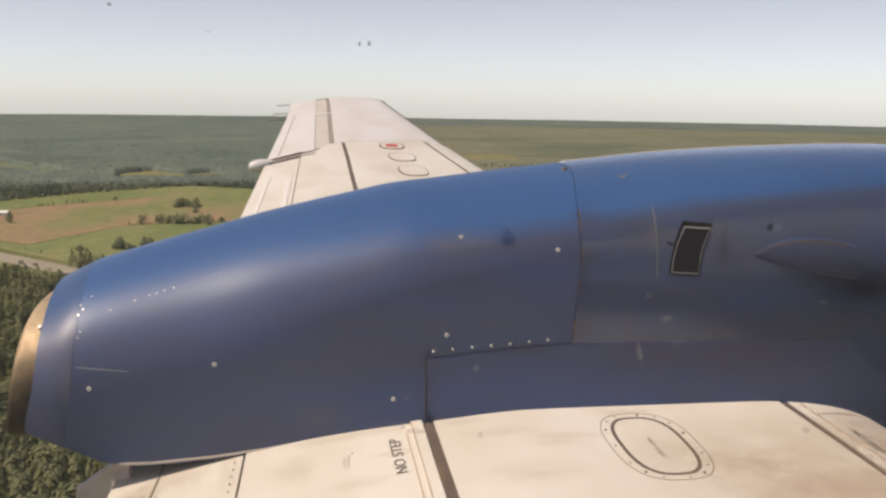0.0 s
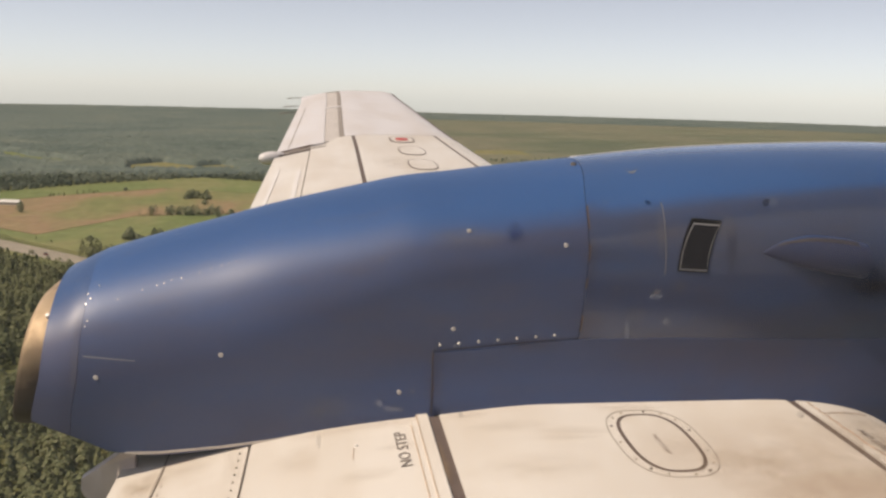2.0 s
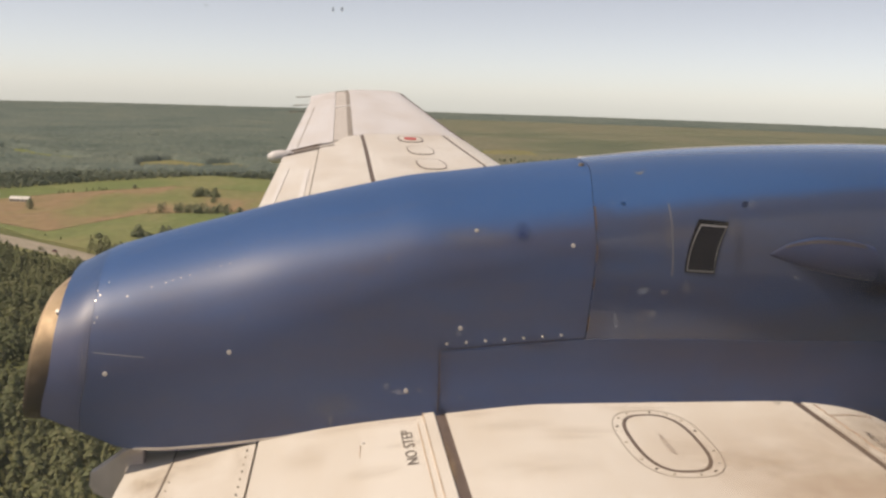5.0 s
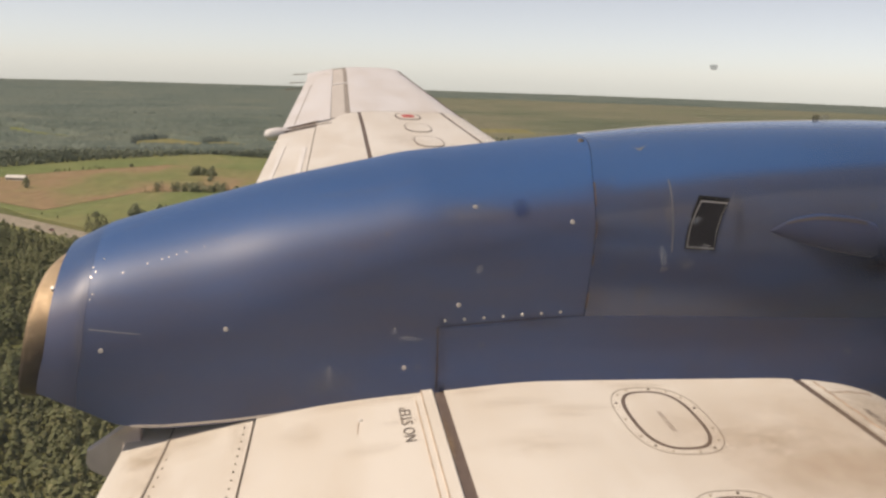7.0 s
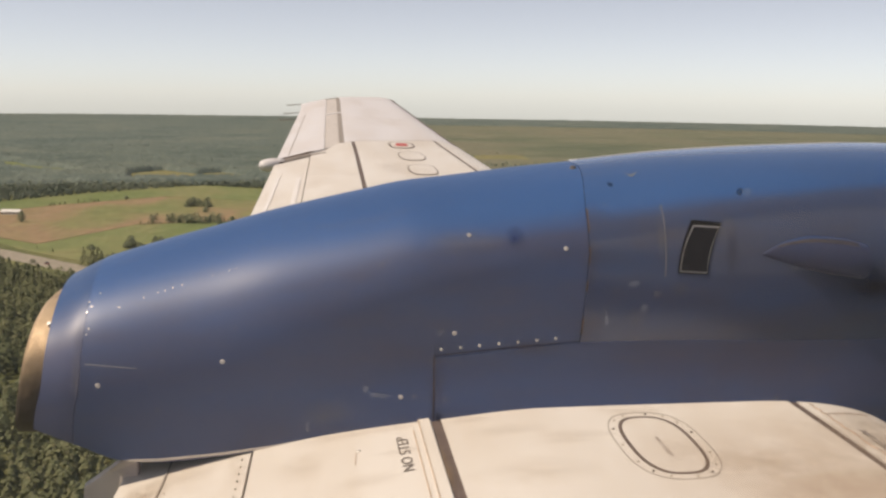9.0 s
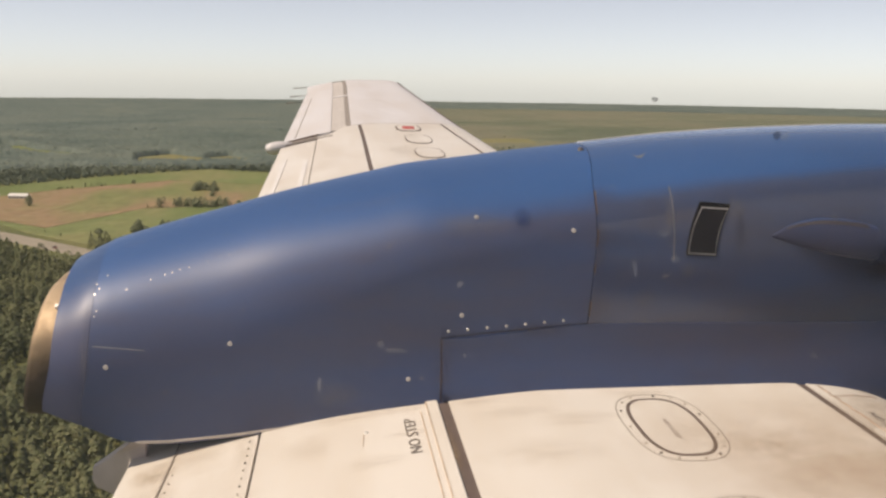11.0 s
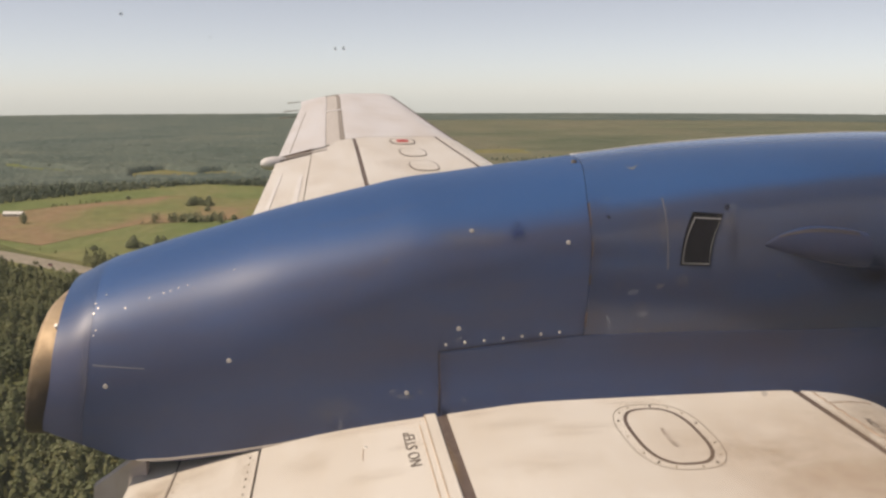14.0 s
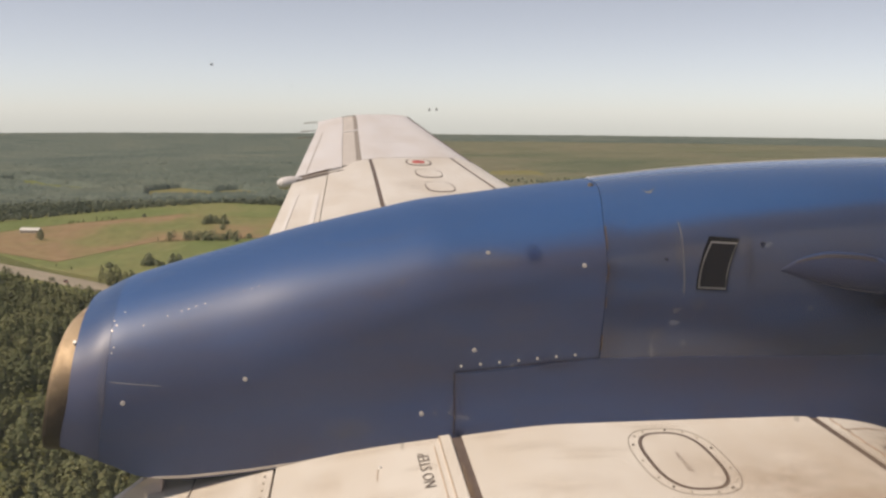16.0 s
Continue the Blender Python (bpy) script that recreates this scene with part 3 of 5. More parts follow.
def wing_line(name, pts, width, mat, parent, label, lift=0.0012):
    """A thin strip along points (x, y) of the upper skin."""
    bm = bmesh.new()
    top = []
    for i, p in enumerate(pts):
        d = (Vector(pts[min(i + 1, len(pts) - 1)]) - Vector(pts[max(i - 1, 0)])).normalized() * width / 2
        top.append([(p[0] - d.y, p[1] + d.x, wing_z(p[0] - d.y, p[1] + d.x) + lift), (p[0] + d.y, p[1] - d.x, wing_z(p[0] + d.y, p[1] - d.x) + lift)])
    slab(bm, top, [[(x, y, z - 0.004) for x, y, z in r] for r in top])
    return part(name, bm, mat, parent, label, smooth=False)


rnd = random.Random(9)
crack = [(0.957 + 0.016 * (1.69 - y) / 0.22 + rnd.uniform(-0.003, 0.003), y) for y in steps(1.69, 1.20, 44)]
wing_line("paint_crack", crack, 0.0030, CRACK, wing, "brown crack in the paint")
crack = [(0.965 + 0.10 * k / 14 + rnd.uniform(-0.003, 0.003), 1.64 + 0.035 * k / 14 + rnd.uniform(-0.002, 0.002)) for k in range(15)]
wing_line("paint_crack", crack, 0.0020, CRACK, wing, "brown crack in the paint")
screw(wing, (0.102, 1.617, wing_z(0.102, 1.617) + 0.001), (0, 0, 1), 0.0045, BRIGHT_WHITE, "small bright bolt head", "bolt", 0.0016)
wing_line("scrape", [(0.098, 1.611), (0.0955, 1.59), (0.094, 1.566)], 0.0010, STAIN, wing, "thin brown scrape")
wing_line("dirt_line", [(SPAR(y) - 0.0435, y) for y in steps(1.66, 1.05, 14)], 0.0016, PALE_STAIN, wing, "brown dirt along the doubler's edge", 0.0016)
wing_line("dirt_line", [(SPAR(y) - 0.0315, y) for y in steps(1.70, 1.05, 14)], 0.0012, PALE_STAIN, wing, "brown dirt along the doubler's edge", 0.0052)
wing_line("white_strip", [(FLAP(y) - 0.035, y) for y in steps(2.6, 4.7, 10)], 0.022, BRIGHT_WHITE, flap, "bright white strip along the flap", 0.0014)
wing_line("white_strip", [(TE(y) + 0.055, y) for y in steps(2.6, 4.85, 10)], 0.018, BRIGHT_WHITE, flap, "bright white strip along the flap", 0.0014)

# ---- the aircraft: engine nacelle ----
nacelle = new("nacelle")
nacelle.parent = aircraft

N_SQUARE = curve_through([(-0.437, 2.8), (-0.38, 3.2), (-0.30, 4.0), (0.3, 5.0), (1.6, 4.0), (2.5, 2.2)])
N_SHOULDER = curve_through([(-0.437, 2.1), (-0.2, 2.05), (0.1, 2.08), (0.5, 2.25), (0.9, 2.5), (1.4, 2.6), (2.5, 2.0)])
N_FLANK = curve_through([(-0.437, 1.715), (-0.38, 1.706), (-0.13, 1.708), (0.27, 1.710), (0.55, 1.712), (0.95, 1.709), (1.15, 1.709), (1.3, 1.719), (1.7, 1.755), (2.2, 1.82), (2.5, 1.90)])
N_A = curve_through([(-0.437, 0.252), (-0.2, 0.266), (0.1, 0.282), (0.5, 0.312), (0.9, 0.345), (1.3, 0.352), (1.7, 0.335), (2.2, 0.28), (2.5, 0.20)])
N_Y = lambda x: N_FLANK(x) + N_A(x)
N_TOP = curve_through([(-0.437, -0.3513), (-0.376, -0.3216), (-0.32, -0.3046), (-0.264, -0.2893), (-0.152, -0.2597), (-0.038, -0.2285), (0.134, -0.1903), (0.22, -0.1731), (0.31, -0.1632), (0.45, -0.1465), (0.6, -0.132), (0.8, -0.1135), (1.055, -0.0994), (1.277, -0.0938), (1.7, -0.106), (2.2, -0.202), (2.5, -0.362)])
N_RISE = curve_through([(-0.437, 0.185), (-0.36, 0.215), (-0.2, 0.240), (0.0, 0.216), (0.2, 0.182), (0.4, 0.154), (0.6, 0.131), (0.9, 0.108), (1.2, 0.098), (1.5, 0.100), (2.0, 0.14), (2.5, 0.15)])
N_MID = lambda x: N_TOP(x) - N_RISE(x)
N_LOW = curve_through([(-0.437, -0.74), (-0.38, -0.75), (-0.30, -0.77), (0.2, -0.78), (0.5, -0.80), (1.3, -0.82), (2.2, -0.75), (2.5, -0.66)])
# the rear cowling ends in a cut edge over the wing
N_CUT = curve_through([(-0.437, -0.576), (-0.40, -0.590), (-0.36, -0.607), (-0.30, -0.634), (-0.235, -0.641), (-0.13, -0.634), (-0.045, -0.625), (0.104, -0.601), (0.237, -0.581), (0.25, -0.581), (0.27, -0.90)])


def smooth(t):
    t = max(0.0, min(1.0, t))
    return t * t * (3 - 2 * t)


def end_lean(x, z):
    """The rear end leans: its top lies further forward than its foot."""
    lean = 0.016 * max(0.0, min(1.0, (z + 0.66) / 0.26)) - 0.010 * smooth((-0.49 - z) / 0.08) - 0.006
    return lean * smooth((-0.20 - x) / 0.237)


def barrel(x, z):
    """The side is gently barrelled: it leans in towards the roof."""
    return smooth((2.4 - x) / 0.9) * smooth((x - 0.2) / 0.45) * max(0.0, z - N_TOP(x) + 0.33) ** 2 / 1.60


def nac(x, th, grow=0.0):
    """A point of the cowling; th runs from the top over the fuselage side."""
    a, zt, zm, zb = N_A(x) + grow, N_TOP(x) + grow, N_MID(x), N_LOW(x) - grow
    s, c = math.sin(th), math.cos(th)
    if c >= 0:
        n = 2 / N_SHOULDER(x)
        z = zm + (zt - zm) * c ** n
        return Vector((x + end_lean(x, z), N_Y(x) - math.copysign(abs(s) ** n, s) * (a - barrel(x, z)), z))
    n = 2 / N_SQUARE(x)
    z = zm - (zm - zb) * abs(c) ** n
    # the side draws in and flares out again to the wing
    tuck = 0.007 * smooth((x + 0.10) / 0.6) * smooth((-0.30 - z) / 0.16) - 0.031 * smooth((x + 0.02) / 0.35) * smooth((-0.48 - z) / 0.12) * (1 - 0.6 * smooth((x - 0.9) / 0.3))
    return Vector((x + end_lean(x, z), N_Y(x) - math.copysign(a * abs(s) ** n - tuck - barrel(x, z), s), max(z, N_CUT(x))))


def th_at(x, z):
    lo, hi = 0.0, math.pi
    for _ in range(40):
        mid = (lo + hi) / 2
        if nac(x, mid).z > z:
            lo = mid
        else:
            hi = mid
    return (lo + hi) / 2


def nac_frame(x, z, lift=0.0):
    """Point and outward normal on the fuselage side at a height."""
    th = th_at(x, z)
    p = nac(x, th)
    du = nac(x + 0.004, th) - nac(x - 0.004, th)
    dv = nac(x, th + 0.01) - nac(x, th - 0.01)
    n = du.cross(dv).normalized()
    if n.y > 0:
        n = -n
    return p + n * lift, n


def cowl_row(x, grow):
    """The cowling's section at x, from its lower edge on one side over the top to the other."""
    zm, zb, n = N_MID(x), N_LOW(x), N_SQUARE(x)
    low = max(N_CUT(x), zb + 0.01)
    near = max(0.0, 1 - abs(x - 0.5185) / 0.35)
    lean = 0.041 * near
    far = [nac(x + 0.0095 * near + lean, t, grow) for t in steps(0.0, math.pi / 2, 26)]
    half = [nac(x + 0.0095 * near + lean * math.cos(t) ** 3, t, grow) for t in steps(0.0, math.pi / 2, 26)]
    for z in steps(zm, low, 20)[1:]:
        t = math.pi - math.acos(min(1.0, ((zm - z) / (zm - zb)) ** (n / 2)))
        p = nac(x, t, grow)
        half.append(Vector((x + end_lean(x, z) + near * (0.0095 - 0.095 * max(0.0, -0.28 - z)), p.y, z)))
        far.append(Vector((x + 0.0095 * near + lean + end_lean(x, z), p.y, z)))
    return [Vector((p.x, 2 * N_Y(x) - p.y, p.z)) for p in far[:0:-1]] + half


def cowl(name, x0, x1, grow, n, label, mat=BLUE):
    bm = bmesh.new()
    outer = [cowl_row(x, grow) for x in steps(x0, x1, n)]
    inner = [cowl_row(x, grow - 0.012) for x in steps(x0, x1, n)]
    slab(bm, outer, inner)
    ob = part(name, bm, mat, nacelle, label)
    return ob


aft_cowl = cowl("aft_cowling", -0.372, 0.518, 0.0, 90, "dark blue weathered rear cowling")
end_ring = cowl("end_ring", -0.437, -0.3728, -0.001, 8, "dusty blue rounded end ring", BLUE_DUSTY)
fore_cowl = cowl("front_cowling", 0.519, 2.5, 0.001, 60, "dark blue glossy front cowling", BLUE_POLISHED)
bm = bmesh.new()
pan = []
for x in steps(-0.26, 2.45, 40):
    z = max(N_LOW(x) + 0.012, -0.84)
    w = max(0.05, N_A(x) * 0.93)
    pan.append([(x, N_Y(x) + w * u, z - 0.03 * (1 - u * u)) for u in steps(-1, 1, 8)])
slab(bm, pan, [[(x, y, z + 0.01) for x, y, z in r] for r in pan])
part("lower_cowling", bm, BLUE, nacelle, "dark blue underside panel")
bm = bmesh.new()
rows = [[nac(x, t, -0.008) for t in steps(0, 2 * math.pi, 48)[:-1]] for x in (2.46, 2.55)]
vs = grid(bm, rows, close=True)
bm.faces.new(vs[-1])
part("intake_lip", bm, ALLOY, nacelle)


def side_strip(name, pts, width, lift, mat, parent, label=""):
    """A thin raised strip along points (x, z) of the cowling's side."""
    bm = bmesh.new()
    frames = [nac_frame(x, z) for x, z in pts]
    top, low = [], []
    for i, (p, n) in enumerate(frames):
        q = frames[min(i + 1, len(frames) - 1)][0] - frames[max(i - 1, 0)][0]
        side = q.cross(n).normalized() * width / 2
        top.append([p - side + n * lift, p + side + n * lift])
        low.append([p - side - n * 0.003, p + side - n * 0.003])
    slab(bm, top, low)
    return part(name, bm, mat, parent, label, smooth=False)


def along(pts, n):
    """Points evenly spread over a line of (x, z) corners."""
    out = []
    for (a, b), (c, d) in zip(pts, pts[1:]):
        out += [(a + (c - a) * k / n, b + (d - b) * k / n) for k in range(n)]
    return out + [pts[-1]]


# seam between the cowlings, slightly slanting, worn brown
def seam_x(z):
    c = max(0.0, (z - N_MID(0.52)) / (N_TOP(0.52) - N_MID(0.52))) ** (N_SHOULDER(0.52) / 2)
    return 0.5300 + 0.041 * min(1.0, c) ** 3 - 0.095 * max(0.0, -0.28 - z)


for z0, z1 in ((-0.205, -0.245), (-0.27, -0.30), (-0.33, -0.35), (-0.40, -0.43)):
    side_strip("seam_edge", [(seam_x(z), z) for z in steps(z0, z1, 6)], 0.0030, 0.0012, RUSTY, fore_cowl, "brown worn edge")
bm = bmesh.new()
mark = [(0.6355, 1.888), (0.6400, 1.874), (0.6470, 1.868), (0.6660, 1.880), (0.6560, 1.868), (0.6480, 1.857), (0.6420, 1.860)]


def on_top(x, y):
    """A point of the cowling's roof on the fuselage side."""
    lo, hi = 0.0, math.pi / 2
    for _ in range(40):
        mid = (lo + hi) / 2
        if nac(x, mid).y > y:
            lo = mid
        else:
            hi = mid
    return nac(x, lo, 0.0016)


bm.faces.new([bm.verts.new(on_top(x, y)) for x, y in mark])
part("scuff", bm, FADED, fore_cowl, "small pale scuff", smooth=False)
screw(nacelle, on_top(0.5512, 1.942), (0, 0, 1), 0.007, DARK_RIVET, "dark bolt head", "bolt", 0.004)
# white rim along the top of the front cowling: sunlit edge painted on
bm = bmesh.new()
rim = [(x, [nac(x, t, g) for t in (-0.20, -0.14)]) for x in steps(0.585, 1.35, 44) for g in (0.0020,)]
slab(bm, [r for _, r in rim], [[nac(x, t, -0.003) for t in (-0.20, -0.14)] for x, _ in rim])
part("top_rim", bm, BRIGHT_WHITE, fore_cowl, "thin white rim, its sunlit edge painted in")
# lower panel that meets the wing
bm = bmesh.new()
top, low = [], []
for x in steps(0.2445, 1.30, 30):
    z0 = -0.464 + 0.020 * smooth((x - 0.237) / 0.3) - 0.006 * smooth((x - 0.65) / 0.4)
    frames = [nac_frame(x, z) for z in steps(z0, -0.64, 8)]
    top.append([p + n * 0.0022 for p, n in frames])
    low.append([p - n * 0.002 for p, n in frames])
slab(bm, top, low)
lower_panel = part("lower_panel", bm, BLUE, nacelle, "blue lower panel standing slightly proud", smooth=False)
for poly in lower_panel.data.polygons:
    poly.use_smooth = abs(poly.normal.y) > 0.6
side_strip("panel_joint", along([(0.2395, -0.572), (0.2425, -0.5207), (0.2431, -0.462)], 5), 0.0022, 0.0012, BROWN_GAP, nacelle, "brown worn joint")
side_strip("panel_joint", along([(0.2431, -0.462), (0.309, -0.4559), (0.382, -0.4509), (0.511, -0.4422), (0.62, -0.4421), (0.80, -0.4443), (1.10, -0.451)], 5), 0.0014, 0.0010, BLUE_GAP, nacelle, "dark joint")
for k in range(7):
    x = 0.2551 + 0.0353 * k
    p, n = nac_frame(x, -0.4496 + 0.0024 * k, 0.003)
    bm = bmesh.new()
    turn = n.to_track_quat("Z", "Y").to_matrix().to_4x4()
    bmesh.ops.create_uvsphere(bm, u_segments=10, v_segments=6, radius=0.0030, matrix=Matrix.Translation(p) @ turn)
    part("latch_stud", bm, STEEL, nacelle, "small bright stud")
for x, z in ((0.3082, -0.2483), (0.4844, -0.2716), (-0.1284, -0.4626), (-0.3400, -0.4993), (0.2794, -0.4216), (0.1827, -0.5342)):
    p, n = nac_frame(x, z, 0.0008)
    screw(nacelle, p, n, 0.0047, DOT, "pale round fastener", "fastener")
for x, z in ((-0.270, -0.3608), (-0.2441, -0.3533), (-0.2316, -0.3496), (-0.2181, -0.3449), (-0.2015, -0.3409), (-0.1702, -0.3312), (-0.1486, -0.3243), (-0.1318, -0.3193), (-0.1189, -0.3153), (-0.106, -0.3113), (-0.3132, -0.3761)):
    p, n = nac_frame(x, z, 0.0002)
    screw(nacelle, p, n, 0.0015 if x < -0.2 else 0.0010, STEEL, "tiny bright rivet", "rivet", 0.0006)
for x, z in ((-0.3526, -0.3577), (-0.3643, -0.3767), (-0.3701, -0.3707), (-0.3715, -0.385), (-0.364, -0.4093), (-0.367, -0.4178)):
    p, n = nac_frame(x, z, 0.0004)
    screw(nacelle, p, n, 0.0018, STEEL, "tiny bright rivet", "rivet", 0.0008)
side_strip("scratch", along([(-0.364, -0.4637), (-0.319, -0.468), (-0.274, -0.472)], 4), 0.0018, 0.0003, SCRATCH, aft_cowl, "thin pale scratch")
side_strip("scuff", along([(0.6734, -0.1965), (0.6736, -0.2368), (0.6742, -0.2876), (0.672, -0.325)], 5), 0.0030, 0.0010, FADED, fore_cowl, "pale rubbed streak")
side_strip("lower_trim", along([(-0.305, -0.635), (-0.235, -0.636), (-0.13, -0.629), (-0.045, -0.620), (0.104, -0.596), (0.236, -0.577)], 8), 0.0042, 0.002, ALLOY, nacelle, "bare metal edge over the wing")


# square vent with a bright frame
def side_quad(corners, lift, inset=0.0, n=5, bow=0.0):
    """Rows of points over a four-cornered patch of the cowling's side, from (x, z) corners tl tr br bl."""
    (ax, az), (bx, bz), (cx, cz), (dx, dz) = corners
    mx, mz = (ax + bx + cx + dx) / 4, (az + bz + cz + dz) / 4
    k = 1 - inset
    tl, tr, br, bl = [(mx + (x - mx) * k, mz + (z - mz) * k) for x, z in corners]
    rows = []
    for v in steps(0, 1, n):
        row = []
        for u in steps(0, 1, n):
            x = (tl[0] * (1 - u) + tr[0] * u) * (1 - v) + (bl[0] * (1 - u) + br[0] * u) * v
            z = (tl[1] * (1 - u) + tr[1] * u) * (1 - v) + (bl[1] * (1 - u) + br[1] * u) * v
            p, nn = nac_frame(x - bow * 4 * v * (1 - v), z, lift)
            row.append(p)
        rows.append(row)
    return rows


VENT = [(0.7252, -0.2217), (0.7838, -0.2262), (0.7532, -0.3216), (0.6955, -0.3184)]
VENT_FRAME = [(0.7276, -0.2312), (0.7781, -0.2337), (0.7512, -0.3186), (0.6990, -0.3159)]
vent = new("vent")
vent.parent = nacelle
vent["label"] = "small dark vent with a bright frame"
for name, mat, corners, lift, inset in (("surround", BLACK, VENT, 0.002, 0.0), ("bright_frame", STEEL, VENT_FRAME, 0.0034, 0.0), ("dark_mesh", VENT_DARK, VENT_FRAME, 0.0044, 0.064)):
    bm = bmesh.new()
    slab(bm, side_quad(corners, lift, inset, 8, 0.0055), side_quad(corners, -0.004, inset, 8, 0.0055))
    part(name, bm, mat, vent, smooth=False)

# air scoop: a low half teardrop on the side that widens to its open mouth
SCOOP_TOP = curve_through([(0.8600, -0.2830), (0.882, -0.2700), (0.910, -0.2590), (0.957, -0.2510), (1.010, -0.2550), (1.055, -0.2650)])
SCOOP_LOW = curve_through([(0.8600, -0.2850), (0.882, -0.2940), (0.914, -0.3030), (0.958, -0.3150), (1.010, -0.3250), (1.055, -0.3310)])


def scoop_rows(shrink):
    rows = []
    for x in steps(0.860, 1.055, 20):
        t = (x - 0.860) / 0.195
        zc, hh = (SCOOP_TOP(x) + SCOOP_LOW(x)) / 2, (SCOOP_TOP(x) - SCOOP_LOW(x)) / 2 - shrink
        out = max(0.001, 0.003 + 0.036 * smooth(t * 1.05) - shrink)
        row = []
        for u in steps(0, math.pi, 18):
            c, q = math.cos(u), math.sin(u)
            p, n = nac_frame(x, zc + hh * math.copysign(abs(c) ** 0.8, c), -0.003)
            row.append(p + n * (out + 0.003) * q ** 0.75)
        rows.append(row)
    return rows


bm = bmesh.new()
slab(bm, scoop_rows(0.0), scoop_rows(0.0035))
scoop = part("air_scoop", bm, BLUE_GRIMY, nacelle, "grimy blue teardrop air scoop")
bm = bmesh.new()
# strip along the scoop's shoulder, its edge highlight put into the colour
ridge = [row[4] for row in scoop_rows(-0.0006)]
under = [row[6] for row in scoop_rows(-0.0006)]
slab(bm, [[a, b] for a, b in zip(ridge[3:19], under[3:19])], [[a - Vector((0, -0.004, 0.001)), b - Vector((0, -0.004, 0.001))] for a, b in zip(ridge[3:19], under[3:19])])
part("ridge_sheen", bm, RIDGE_SHEEN, scoop, "thin grey line along the scoop, a painted edge highlight", smooth=True)

# exhaust pipe
PIPE_Y = 1.972


def pipe_ring(x, k):
    """The pipe's flattened section, k times full size."""
    out = []
    for t in steps(0, 2 * math.pi, 72)[:-1]:
        sy, cz = math.sin(t), math.cos(t)
        y = 0.236 * math.copysign(abs(sy) ** 0.62, sy)
        z = (0.146 if cz > 0 else 0.094) * math.copysign(abs(cz) ** 0.72, cz)
        h = -0.530 + z * k
        out.append((x + 0.042 * max(0.0, min(1.0, (h + 0.66) / 0.26)) - 0.0225, PIPE_Y - y * k, h))
    return out


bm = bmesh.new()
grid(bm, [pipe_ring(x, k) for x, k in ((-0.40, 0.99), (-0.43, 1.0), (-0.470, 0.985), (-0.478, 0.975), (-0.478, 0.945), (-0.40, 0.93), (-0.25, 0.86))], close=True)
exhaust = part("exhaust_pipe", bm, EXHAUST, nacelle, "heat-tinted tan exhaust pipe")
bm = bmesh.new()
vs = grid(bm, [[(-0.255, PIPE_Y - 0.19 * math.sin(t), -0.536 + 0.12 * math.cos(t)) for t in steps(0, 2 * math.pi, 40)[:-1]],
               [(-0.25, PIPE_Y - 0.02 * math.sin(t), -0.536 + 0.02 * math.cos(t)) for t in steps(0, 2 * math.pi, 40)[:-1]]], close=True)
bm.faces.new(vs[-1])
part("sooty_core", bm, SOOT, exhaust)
screw(exhaust, (-0.431, 1.787, -0.408), (-0.2, -0.7, 0.7), 0.0048, BRIGHT_WHITE, "pale bolt", "bolt", 0.003)


# soft grime and scuffs on wing and cowling, and painted shade below the scoop
def smudge_paint(name, colour, strength, scale):
    """Thin dirt or painted shade that fades out towards its edge."""
    m = Nodes(name, 0.8)
    m.colour(colour)
    m.bsdf.inputs["Specular IOR Level"].default_value = 0.1
    tex = m.add("ShaderNodeTexCoord")
    ball = m.add("ShaderNodeTexGradient")
    ball.gradient_type = "SPHERICAL"
    m.link(tex.outputs["Object"], ball.inputs["Vector"])
    grain = m.ramp(m.noise(scale, 6, (1, 1, 1), 0.7), [(0.35, (0.15, 0.15, 0.15)), (0.7, (1, 1, 1))])
    fade = m.mix(1.0, m.ramp(ball.outputs["Fac"], [(0.0, (0, 0, 0)), (0.75, (strength,) * 3)]), grain, "MULTIPLY")
    m.link(fade, m.bsdf.inputs["Alpha"])
    return m.mat


GRIME = smudge_paint("soft_brown_grime", (0.42, 0.29, 0.16), 0.15, 2.2)
FLAP_DIRT = smudge_paint("brown_flap_dirt", (0.42, 0.30, 0.18), 0.45, 1.2)
# tan dirt, deepened to paint in the dimmer right side of the wing
EDGE_DIRT_DIM = smudge_paint("tan_edge_dirt_and_dimming", (0.50, 0.37, 0.26), 0.55, 0.6)
SOOT_SMEAR = smudge_paint("soft_dark_smear", (0.05, 0.042, 0.04), 0.35, 3.0)
BROWN_SMEAR = smudge_paint("soft_rusty_smear", (0.15, 0.10, 0.075), 0.24, 2.5)
# dark patch put in as the scoop's shadow
SCOOP_SHADE = smudge_paint("shade_below_scoop", (0.020, 0.018, 0.020), 0.85, 0.6)
FRESH_BLUE = smudge_paint("fresh_blue_touch_up", (0.014, 0.048, 0.20), 0.75, 1.2)
PALE_SMEAR = smudge_paint("soft_pale_scuff", (0.30, 0.29, 0.29), 0.30, 2.0)


